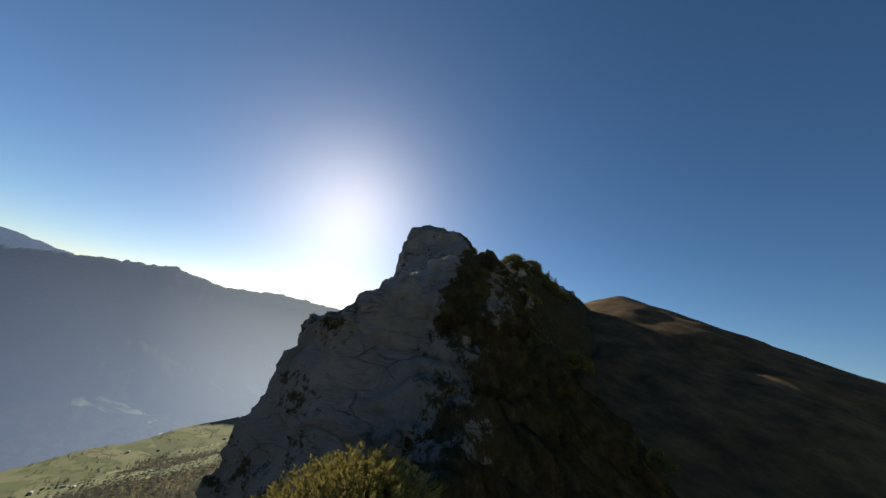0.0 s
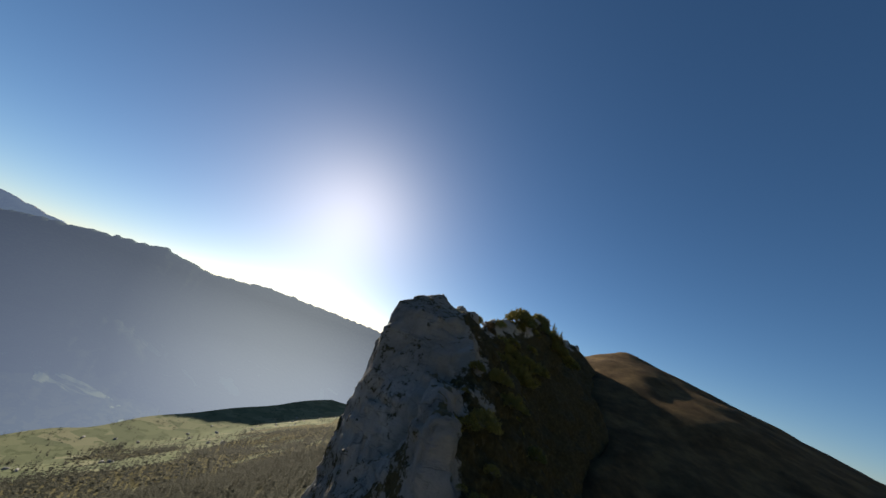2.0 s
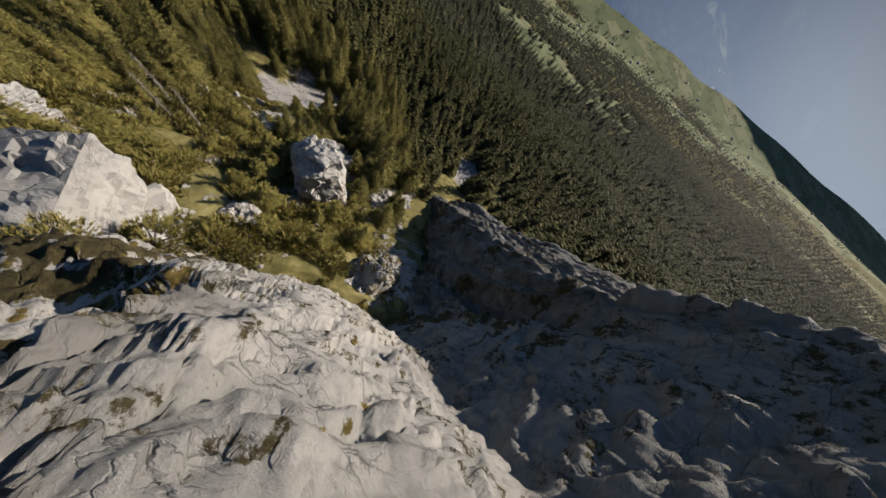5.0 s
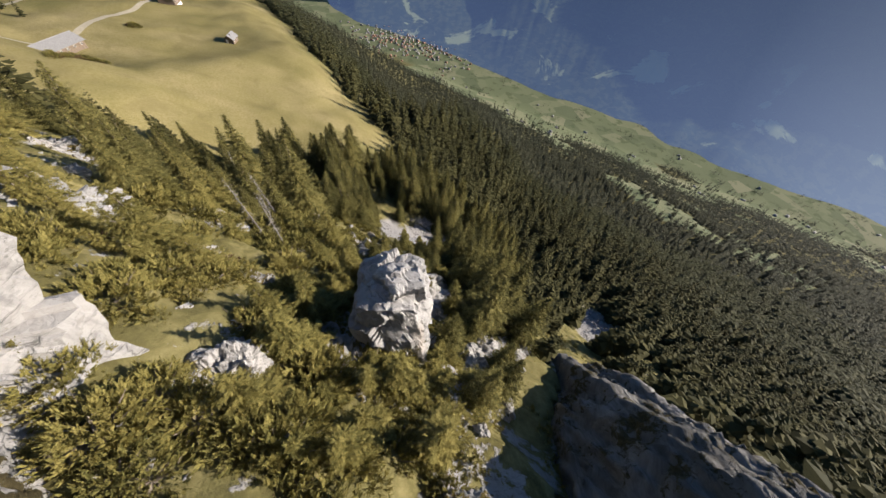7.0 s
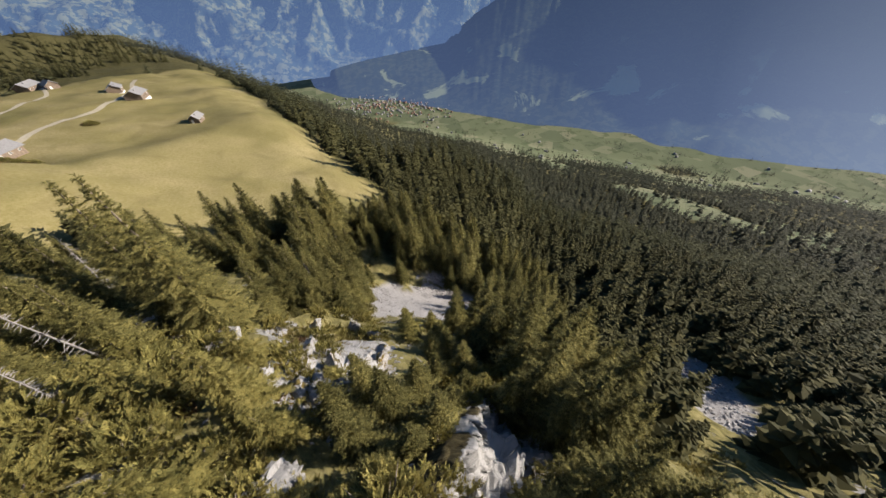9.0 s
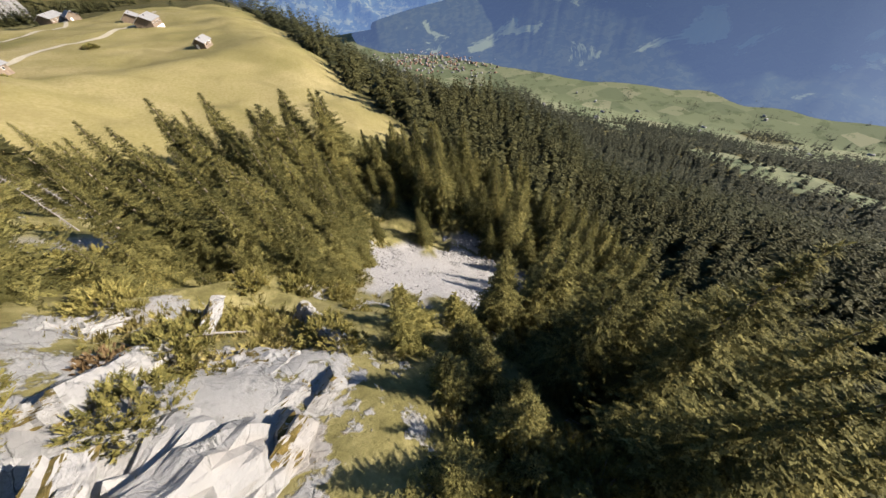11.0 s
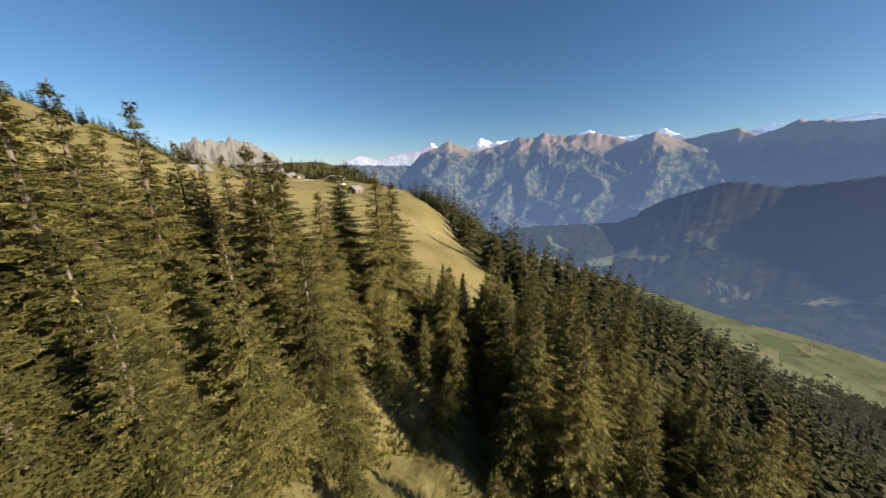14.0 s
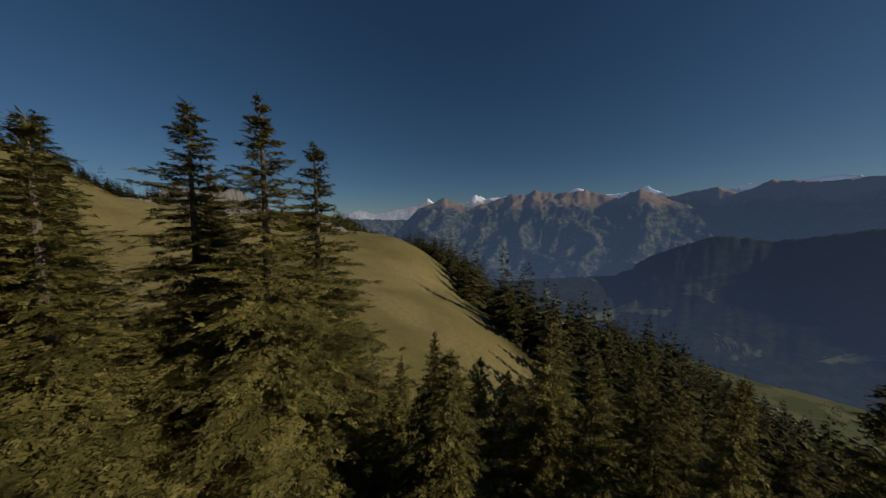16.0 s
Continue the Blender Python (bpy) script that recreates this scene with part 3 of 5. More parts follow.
turf = 0.5 * step(-7.5, -3.5, X + 3.0 * fbm(X / 5, Y / 5, Z / 5, 3, 94)) * step(19.5, 17.5, Y) + step(-2.5, 3.5, X - cxr + 3.5 * fbm(X / 4, Y / 4, Z / 4, 3, 99)) * 0.9 + 0.35 * step(14, 8, Y) + 0.5 * step(0.35, 0.9, ridged(X / 6, Y / 6, tilt / 2.2, 4, 69)) * step(-6, -10, X) + 0.25 * step(0.1, 0.6, fbm(X / 7, Y / 7, Z / 7, 3, 98)) * step(27, 33, Y) * step(-12, -17, X)
me = array_mesh("rock_ridge", P.reshape(-1, 3), grid_faces(NX, len(ry)), ROCK, False)
set_attr(me, "turf", turf)
# slab and south face darkened as shade in the colour; foot is streaked rock
set_attr(me, "weather_and_shade", np.maximum(np.maximum(slab * step(-1, -6, X) * 0.5, foot), 0.6 * step(19.0, 17.5, Y) * step(-19, -15, Z)))
tagged(new("rock_ridge", me), "pale limestone crest with a sheer wall above the valley", "rock ridge", kind="structure")

# ---- rock rib below the tooth ----
bx = np.linspace(-74.9, -31.1, 190)
bv = np.linspace(-16, 9, 520)
BX, BV = np.meshgrid(bx, bv, indexing="ij")
BY = BV + np.interp(BX, RIB_X, RIB_Y)
prof = np.maximum(rib(BX, BY), base(BX, BY) - 3)
reach = np.sqrt(np.diff(bv)[None] ** 2 + np.diff(prof, axis=1) ** 2)
run = np.concatenate([np.zeros((len(bx), 1)), np.cumsum(reach, axis=1)], 1)
BY = np.stack([np.interp(np.linspace(0, run[k, -1], 150), run[k], BY[k]) for k in range(len(bx))])
BX = np.broadcast_to(bx[:, None], BY.shape).copy()
BZ = np.maximum(rib(BX, BY), base(BX, BY) - 3)
f1, f2, val3, lean3 = cells(BX / 2.6 + 0.4 * fbm(BX / 3, BY / 3, BZ / 3, 2, 34), BY / 2.6, (BZ + 0.5 * BX) / 2.2, 35)
g1, g2, val4, lean4 = cells(BX / 0.9, BY / 0.9, (BZ + 0.5 * BX) / 0.7, 36)
bump_out = 0.7 * (val3 - 0.5) + 1.7 * lean3 - 0.25 * step(0.08, 0, f2 - f1) + 0.15 * (val4 - 0.5) + 0.5 * lean4 + 0.5 * fbm(BX / 6, BY / 6, BZ / 6, 3, 37)
face = step(-0.6, 0.4, BY - np.interp(BX, RIB_X, RIB_Y))
me = array_mesh("rock_rib", np.stack([BX + 0.2 * bump_out, BY + bump_out * (0.25 + 0.75 * face), BZ + bump_out * (0.9 - 0.5 * face)], -1).reshape(-1, 3), grid_faces(len(bx), 150), ROCK_BARE, False)
set_attr(me, "turf", 0.95 * (1 - face) * step(-0.45, 0.15, fbm(BX / 5, BY / 5, BZ / 5, 3, 38) + 0.25) + 0.25 * face)
tagged(new("rock_rib", me), "pale limestone rib, sheer on one side and overgrown on the other", "rock rib", kind="structure")


# ---- far mountains ----
def range_mesh(name, profile, near, far, foot, mat, seed, label, rows=40, rough=0.16, cut=0.0, octaves=5, size=620):
    """A mountain side that climbs from a foot to a skyline; profile: (bearing, degrees above the eye)."""
    az = np.arange(profile[0][0], profile[-1][0] + 0.01, 0.25)
    el = np.interp(az, [p[0] for p in profile], [p[1] for p in profile])
    t = np.concatenate([np.linspace(0, 1, rows), [1.06, 1.14]])
    A, T = np.meshgrid(az, t, indexing="ij")
    a = np.radians(A)
    Tc = np.minimum(T, 1)
    bend = np.cos(np.radians(A + 78)) if cut else np.ones_like(A)
    deep = far - near if not cut else (far - near) * np.clip((A + 130) / 38, 0.2, 1)
    R = near * (1 + (0.05 * fbm(A / 9, 0 * A, 0 * A, 2, seed + 4) if cut else 0)) / np.maximum(bend, 0.46) * (1 - T) + np.minimum((near + deep) / np.maximum(bend, 0.3), 4550) * T
    x, y = R * np.sin(a) - 40, R * np.cos(a)
    top = np.tan(np.radians(el))[:, None] * (np.minimum((near + deep) / np.maximum(bend, 0.3), 4550) if cut else near + deep) - 40
    spur = ridged(x / size + 0.25 * fbm(x / 300, y / 300, 0 * x, 2, seed), y / size, 0 * x, octaves, seed) - 0.3
    Z = foot + (top - foot) * np.maximum(Tc ** (1.35 if cut else 1.25) + rough * spur * np.sin(np.pi * np.clip(Tc, 0, 1)) ** 0.7, 0.4 * Tc)
    Z = Z + (top - foot) * 0.012 * fbm(A * 1.6, T * 4, 0 * A, 3, seed + 9) * Tc
    Z = np.where(T > 1, Z - (T - 1) * 3000, Z)
    me = array_mesh(name, np.stack([x, y, Z], -1).reshape(-1, 3), grid_faces(len(az), len(t)), mat, True)
    return tagged(new(name, me), label, "mountain range", kind="structure")


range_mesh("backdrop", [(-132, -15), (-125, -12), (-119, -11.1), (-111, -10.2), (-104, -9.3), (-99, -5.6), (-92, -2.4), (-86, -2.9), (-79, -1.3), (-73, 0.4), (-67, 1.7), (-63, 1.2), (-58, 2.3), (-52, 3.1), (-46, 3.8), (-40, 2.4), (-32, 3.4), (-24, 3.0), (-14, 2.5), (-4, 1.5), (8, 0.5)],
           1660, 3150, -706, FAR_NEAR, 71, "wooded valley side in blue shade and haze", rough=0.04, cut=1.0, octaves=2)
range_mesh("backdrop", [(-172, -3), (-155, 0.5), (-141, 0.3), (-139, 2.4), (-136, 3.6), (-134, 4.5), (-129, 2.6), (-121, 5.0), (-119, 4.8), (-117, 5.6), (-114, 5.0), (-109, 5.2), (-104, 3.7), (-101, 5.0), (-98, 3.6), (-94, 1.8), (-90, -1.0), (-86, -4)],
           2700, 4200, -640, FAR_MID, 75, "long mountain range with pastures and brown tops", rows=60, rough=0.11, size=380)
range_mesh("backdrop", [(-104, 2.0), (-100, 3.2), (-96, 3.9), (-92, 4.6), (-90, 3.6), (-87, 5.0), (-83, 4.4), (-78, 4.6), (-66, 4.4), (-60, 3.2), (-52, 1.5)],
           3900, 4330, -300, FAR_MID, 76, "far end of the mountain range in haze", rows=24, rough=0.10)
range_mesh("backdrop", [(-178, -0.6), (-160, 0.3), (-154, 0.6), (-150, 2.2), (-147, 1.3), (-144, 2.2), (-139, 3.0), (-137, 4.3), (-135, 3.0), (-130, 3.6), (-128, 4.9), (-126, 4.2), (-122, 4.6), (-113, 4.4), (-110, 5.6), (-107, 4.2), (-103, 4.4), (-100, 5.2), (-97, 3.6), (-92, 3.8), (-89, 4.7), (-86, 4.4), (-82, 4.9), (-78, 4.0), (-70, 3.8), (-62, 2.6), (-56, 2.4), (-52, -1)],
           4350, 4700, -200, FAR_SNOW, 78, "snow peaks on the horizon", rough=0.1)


# ---- trees ----
def spruce_arrays(rng, height, whorls, arms, tips, width=0.17, bare=0.06, droop=0.38, jag=0.32):
    """Triangles of a spruce crown: whorls of drooping fronds, each a fan of hanging twigs."""
    tri = []
    for i in range(whorls):
        f = min(max((i + rng.uniform(-0.2, 0.2)) / whorls, 0.0), 0.985)
        z = height * (bare + (0.975 - bare) * f ** 0.92)
        reach = height * width * 1.38 * (1 - f) ** 0.95 * (0.55 + 0.45 * min(1, f * 6 + 0.35)) * (1.0 if i % 2 else 0.84) + 0.06
        n = max(4, int(round(arms * (1 - 0.25 * f))))
        turn = rng.uniform(0, 6.3)
        for j in range(n):
            a = turn + (j + rng.uniform(-0.35, 0.35)) * 2 * math.pi / n
            r = reach * rng.uniform(1 - jag * 1.6, 1 + jag)
            dz = -droop * r * rng.uniform(0.5, 1.4) + 0.75 * r * f * f
            u = np.array([math.cos(a), math.sin(a), 0.0])
            v = np.array([-u[1], u[0], 0.0])
            root = np.array([0, 0, min(z + rng.uniform(-0.7, 0.7) * height / whorls, height * 0.985)])
            tip = root + u * r + np.array([0, 0, dz])
            if tips <= 1:
                wd = r * (0.42 if whorls > 12 else 0.62)
                mid = root + u * r * 0.55 + np.array([0, 0, dz * 0.35])
                tri.append((root, mid + v * wd - (0, 0, r * 0.16), tip))
                tri.append((root, tip, mid - v * wd - (0, 0, r * 0.16)))
                continue
            if tips >= 5:
                # the frond itself, and small tufts all along it, thicker towards its tip
                mid = root + u * r * 0.5 + np.array([0, 0, dz * 0.3])
                low = np.array([0, 0, r * 0.12])
                tri.append((root, mid + v * r * 0.27 - low, root + (tip - root) * 0.85))
                tri.append((root, root + (tip - root) * 0.85, mid - v * r * 0.27 - low))
                for k in range(4 if f > 0.5 else 0):
                    c = root + u * rng.uniform(0.0, 0.5) * r + np.array([0, 0, rng.uniform(-0.5, 0.5) * height / whorls])
                    d = (u * 0.7 + v * rng.uniform(-0.6, 0.6) + np.array([0, 0, rng.uniform(0.1, 0.8)])) * rng.uniform(0.25, 0.5)
                    wv = v * 0.10 + np.array([0, 0, rng.uniform(-0.06, 0.06)])
                    tri.append((c - wv, c + wv, c + d))
                for k in range(int(tips * (3.2 - 1.7 * f))):
                    g = rng.uniform(0.10, 1.0) ** 0.75
                    c = root + u * r * g + np.array([0, 0, dz * g ** 1.5 + 0.10 * r * g * (1 - g)])
                    across = rng.uniform(-1, 1) * r * 0.30 * (1.15 - g)
                    c = c + v * across - np.array([0, 0, abs(across) * 0.35])
                    ln = rng.uniform(0.35, 0.8) * (1.0 if tips > 10 else 1.2 if tips > 5 else 1.5) * (1 - 0.5 * f)
                    d = u * rng.uniform(0.3, 1.0) + v * (rng.uniform(-0.3, 0.3) + 0.8 * across / (r * 0.30)) + np.array([0, 0, rng.uniform(-0.45, 0.25)])
                    d = d / (np.linalg.norm(d) + 1e-6) * ln
                    wv = np.cross(d, (rng.uniform(-0.5, 0.5), rng.uniform(-0.5, 0.5), 1.0))
                    wv = wv / (np.linalg.norm(wv) + 1e-6) * ln * 0.36
                    tri.append((c - wv, c + wv, c + d))
                continue
            for k in range(1, tips + 1):
                g = (k - 0.35 * rng.random()) / tips
                c = root + u * r * g + np.array([0, 0, dz * g ** 1.5 + 0.10 * r * g * (1 - g)])
                wd = r * (0.42 - 0.014 * tips) * (1.2 - g) * rng.uniform(0.45, 1.4) + 0.10
                hang = r * 0.17 * rng.uniform(0.3, 1.6) + 0.05
                half = u * (r * 0.42 / tips + 0.05)
                for side in (1, -1):
                    e = c + v * wd * side + u * wd * rng.uniform(0.3, 0.9) - np.array([0, 0, hang])
                    tri.append((c - half, c + half, e))
                    if rng.random() < 0.3:
                        m = c * 0.6 + e * 0.4
                        tri.append((c - half * 0.4, c + half * 0.5, m - np.array([0, 0, hang * 1.4 + 0.08])))
    return np.array(tri)


def trunk_bm(height, foot, lean=0.0, rings=6, sides=7):
    bm = bmesh.new()
    loops = []
    for i in range(rings + 1):
        f = i / rings
        r = foot * ((1 - f) ** 0.8 * 0.95 + 0.03) * (1.35 if i == 0 else 1)
        loops.append([bm.verts.new((r * math.cos(k * 6.2832 / sides) + lean * f * f * height, r * math.sin(k * 6.2832 / sides), f * height - (0.8 if i == 0 else 0))) for k in range(sides)])
    for a, b in zip(loops, loops[1:]):
        for k in range(sides):
            bm.faces.new((a[k], a[(k + 1) % sides], b[(k + 1) % sides], b[k]))
    bm.faces.new(loops[-1])
    return bm


def tri_mesh(name, tri, mat):
    tri = np.asarray(tri)
    return array_mesh(name, tri.reshape(-1, 3), np.arange(len(tri) * 3).reshape(-1, 3), mat)


def twigs(bm, rng, height, foot, count, low, high, longest):
    """Bare side branches: thin three-sided spikes."""
    for _ in range(count):
        f = rng.uniform(low, high)
        a, ln = rng.uniform(0, 6.28), longest * (1 - 0.6 * f) * rng.uniform(0.4, 1.0)
        c = Vector((0, 0, f * height))
        d = Vector((math.cos(a), math.sin(a), rng.uniform(-0.35, 0.1))) * ln
        r = 0.035 + 0.012 * ln
        side = Vector((-math.sin(a), math.cos(a), 0)) * r
        v = [bm.verts.new(c + q) for q in (side, -side, Vector((0, 0, r * 1.6)))]
        t = bm.verts.new(c + d)
        for k in range(3):
            bm.faces.new((v[k], v[(k + 1) % 3], t))


FIRST = pose(0, 0, -1500)


def make_spruce(seed, height, whorls, width, bare, label, tips=4, leaf=NEEDLES, kind="spruce", group="spruces of the wood"):
    rng = random.Random(seed)
    root = new(kind)
    tbm = trunk_bm(height * 0.97, height * 0.016)
    twigs(tbm, rng, height, height * 0.016, 26, 0.05, 0.5, height * 0.10)
    part("trunk", tbm, BARK, root)
    crown = new("crown", tri_mesh("crown", spruce_arrays(rng, height, int(whorls * 1.45), 8, tips, width, bare), leaf))
    crown.parent = root
    return tagged(root, label, "tree", group)


def make_snag(seed, height, label):
    rng = random.Random(seed)
    root = new("dead_spruce")
    tbm = trunk_bm(height, height * 0.0095, 0.02)
    part("trunk", tbm, DEADWOOD, root)
    bbm = bmesh.new()
    twigs(bbm, rng, height, 0.2, 110, 0.12, 0.97, height * 0.12)
    tagged(part("twiggery", bbm, DEADWOOD, root), kind="stuff")
    return tagged(root, label, "dead tree", "dead spruces")


def soil(x, y):
    """Height of the ground or rock at one place."""
    a, b = np.array([float(x)]), np.array([float(y)])
    return float(max(base(a, b)[0], ridge(a, b)[0], rib(a, b)[0]))


KINDS = [(101, 24, 30, 0.18, 0.07, "tall olive-green spruce on the steep slope"), (102, 21, 27, 0.20, 0.05, "dense dark green spruce among its neighbours"),
         (103, 26, 32, 0.155, 0.12, "slender old spruce with bare lower trunk"), (104, 15, 22, 0.19, 0.03, "young bushy spruce in dry grass"),
         (105, 23, 25, 0.175, 0.10, "ragged spruce with thin yellowing crown")]
SPRUCES = [make_spruce(*k, 5) for k in KINDS]
FINE_SPRUCES = [make_spruce(*k, 7) for k in KINDS]
RICH_SPRUCES = [make_spruce(*k, 12) for k in KINDS]
YOUNG = [make_spruce(seed, h, wh, wd, 0.03, label, 6, BUSH_LEAF, "young_spruce", "young trees among the rocks") for seed, h, wh, wd, label in
         ((121, 9, 13, 0.24, "stunted yellow-green spruce among rocks"), (122, 7, 11, 0.28, "low bushy young spruce on the steep slope"), (123, 10.5, 15, 0.20, "thin young spruce in dry grass"))]
SNAGS = [make_snag(111, 17, "bleached dead spruce, bare branches, still standing"), make_snag(112, 12, "broken grey snag on the slope")]

# candidate sites over the slope, one roll of the dice each
rng = np.random.RandomState(7)


def sites(x0, x1, y0, y1, gap, jitter=0.42):
    a, b = np.meshgrid(np.arange(x0, x1, gap), np.arange(y0, y1, gap), indexing="ij")
    a, b = a.ravel(), b.ravel()
    return a + rng.uniform(-jitter, jitter, a.shape) * gap, b + rng.uniform(-jitter, jitter, a.shape) * gap


def wooded(x, y):
    """How thick the wood stands: 0 to 1."""
    w = downhill(x, y)
    clump = fbm(x / 26, y / 26, 0 * x, 2, 81)
    south = step(8, -12, y)
    d = np.maximum(step(52 - 22 * step(16, 24, y), 95 - 38 * step(16, 24, y), w + 10 * clump), south * step(34 - 14 * step(-12, -22, y), 50 - 14 * step(-12, -22, y), w + 14 * clump) * 0.85) * np.where((x > -79) & (x < -44) & (y > -17 + 0.15 * (x + 65)) & (y < 9), 0.0, 1.0) * (alp_at(x, y) < -1) * (scree_at(x, y) < -0.06)
    d = d * np.where(ridge(x, y) > base(x, y) - 2, 0, 1) * np.where(rib(x, y) > base(x, y) - 1, 0, 1)
    along = np.clip((x + 26) / -66, 0, 1)
    d = d * np.where(np.hypot(x - (-26 - 66 * along), y - (29 + 44 * along)) < 4.5, 0, 1)
    d = d * (1 - 0.9 * step(0.02, 0.1, field_at(x, y)) * step(380, 450, w))
    return d


def clear(x, y):
    """Distance from the open lane between the crowns."""
    ax, ay, bx, by = -60.0, 11.0, -114.0, -28.5
    t = np.clip(((x - ax) * (bx - ax) + (y - ay) * (by - ay)) / ((bx - ax) ** 2 + (by - ay) ** 2), 0, 1.1)
    return np.hypot(x - ax - t * (bx - ax), y - ay - t * (by - ay))


sx, sy = sites(-150, -24, -92, 40, 5.3)
open_alp = (sy < -41) & (sx < -109)
keep = (rng.uniform(0, 1, sx.shape) < 0.92 * wooded(sx, sy)) & (clear(sx, sy) > 4.6) & ~open_alp
sx, sy = sx[keep], sy[keep]
order = np.argsort(clear(sx, sy))
thing_x, thing_y = sx[order[:310]], sy[order[:310]]
rest_x, rest_y = sx[order[310:]], sy[order[310:]]
for i, (x, y) in enumerate(zip(thing_x, thing_y)):
    k = int(rng.choice(5, p=[0.28, 0.24, 0.18, 0.12, 0.18]))
    sc = rng.uniform(0.72, 1.12)
    gap = clear(np.array([x]), np.array([y]))[0]
    if gap < 10:
        sc *= 0.5 if gap < 6 else 0.7
    if y < -33 and x < -109:
        sc *= 0.75
    if downhill(x, y) < 52:
        sc *= 0.62
    if -100 < x < -66 and y < -10:
        sc = max(0.35, min(sc, (-86 - soil(x, y)) / KINDS[k][1]))
    tree = copy_thing((RICH_SPRUCES if i < 20 else FINE_SPRUCES if i < 125 else SPRUCES)[k], pose(x, y, soil(x, y) - 0.2, rng.uniform(-3, 3), rng.uniform(-3, 3), rng.uniform(0, 360)))
    tree.scale = (sc * rng.uniform(0.9, 1.1), sc * rng.uniform(0.9, 1.1), sc)


def stand(name, xs, ys, shapes, label, scale=(0.75, 1.15), mat=WOOD_LEAF):
    """Trees past counting, joined: each a shape turned, sized and set on the slope."""
    zs = np.maximum(base(xs, ys), -5000)
    out = []
    pick = rng.randint(0, len(shapes), len(xs))
    turn, size = rng.uniform(0, 6.28, len(xs)), rng.uniform(*scale, len(xs))
    for k, shape in enumerate(shapes):
        m = pick == k
        c, s_ = np.cos(turn[m])[:, None], np.sin(turn[m])[:, None]
        v = shape.reshape(-1, 3)[None] * size[m][:, None, None]
        x = v[..., 0] * c - v[..., 1] * s_ + xs[m][:, None]
        y = v[..., 0] * s_ + v[..., 1] * c + ys[m][:, None]
        out.append(np.stack([x, y, v[..., 2] + zs[m][:, None]], -1).reshape(-1, 3))
    v = np.concatenate(out)
    me = array_mesh(name, v, np.arange(len(v)).reshape(-1, 3), mat)
    return tagged(new(name, me), label, "trees", kind="stuff")


r5 = random.Random(5)
MID_SHAPES = [spruce_arrays(r5, h, 17, 8, 1, w_, 0.04, 0.28) for h, w_ in ((22, 0.17), (16, 0.20), (25, 0.15), (12, 0.22), (19, 0.18))]
FAR_SHAPES = [spruce_arrays(r5, h, 9, 6, 1, w_, 0.04, 0.25) for h, w_ in ((18, 0.2), (21, 0.17), (13, 0.22), (24, 0.16))]
FARTHER = [spruce_arrays(r5, h, 5, 5, 1, 0.2, 0.03, 0.2) for h in (14, 19, 23)]

mx, my = sites(-330, -20, -330, 300, 6.6)
w_ = downhill(mx, my)
inside = (mx > -150) & (mx < -24) & (my > -92) & (my < 40)
keep = (~inside) & (rng.uniform(0, 1, mx.shape) < 0.9 * wooded(mx, my)) & (w_ < 330)
mx, my = np.concatenate([mx[keep], rest_x]), np.concatenate([my[keep], rest_y])
near_view = np.hypot(mx + 100, my + 10) + rng.uniform(-45, 45, mx.shape) < 180
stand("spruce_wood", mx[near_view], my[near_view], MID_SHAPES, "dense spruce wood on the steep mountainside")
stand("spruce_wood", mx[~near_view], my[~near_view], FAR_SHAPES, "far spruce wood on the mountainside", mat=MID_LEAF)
fx, fy = sites(-760, 60, -520, 950, 9.0)
w_ = downhill(fx, fy)
keep = ((w_ > 330) | (fy > 300)) & (w_ > 70) & (w_ < 620) & (rng.uniform(0, 1, fx.shape) < 0.92 * wooded(fx, fy))
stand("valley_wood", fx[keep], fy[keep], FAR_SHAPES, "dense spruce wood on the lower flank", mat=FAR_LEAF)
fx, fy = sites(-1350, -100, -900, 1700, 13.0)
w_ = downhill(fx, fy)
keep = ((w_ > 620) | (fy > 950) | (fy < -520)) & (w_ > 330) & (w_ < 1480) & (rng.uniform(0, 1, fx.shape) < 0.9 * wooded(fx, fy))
stand("valley_wood", fx[keep], fy[keep], FARTHER, "far wood, tinted hazy, on the lower flank above the valley", (0.8, 1.3), FAR_LEAF)
fx, fy = sites(-360, -80, -500, -400, 8.0)
keep = fbm(fx / 60, fy / 60, 0 * fx, 2, 88) > -0.25
stand("skyline_wood", fx[keep], fy[keep], MID_SHAPES, "spruces over the far shoulder of the mountain", (0.4, 0.7))
fx, fy = sites(-250, -100, -385, -358, 5.0)
stand("skyline_wood", fx, fy, MID_SHAPES, "dark spruces below the far crags", (0.35, 0.6))
fx, fy = sites(-120, 20, -345, -215, 6.5)
keep = (rng.uniform(0, 1, fx.shape) < 0.75 * step(-290, -300, fy + 1.1 * (fx + 60))) 
stand("skyline_wood", fx[keep], fy[keep], MID_SHAPES, "dark spruces along the upper edge of the pasture", (0.4, 0.7))

SLOPE_TREES = ((0, -77.5, -15.8, 0.55), (4, -80.5, -17.2, 0.6), (1, -83.2, -16.6, 0.5), (2, -85.6, -18.4, 0.55), (0, -88.2, -20.2, 0.6), (1, -81.2, -21.2, 0.7), (4, -84.6, -22.0, 0.65), (2, -78.6, -20.4, 0.62), (0, -75.6, -19.6, 0.62), (1, -87.4, -24.6, 0.7), (4, -83.2, -26.6, 0.75), (0, -78.0, -25.2, 0.72), (2, -73.6, -23.2, 0.66), (1, -72.6, -28.0, 0.72), (0, -91.0, -24.2, 0.66), (4, -70.0, -24.5, 0.6), (3, -79.6, -14.4, 0.5), (3, -86.8, -16.4, 0.45), (1, -92.5, -28.0, 0.75), (2, -88.5, -29.0, 0.72))
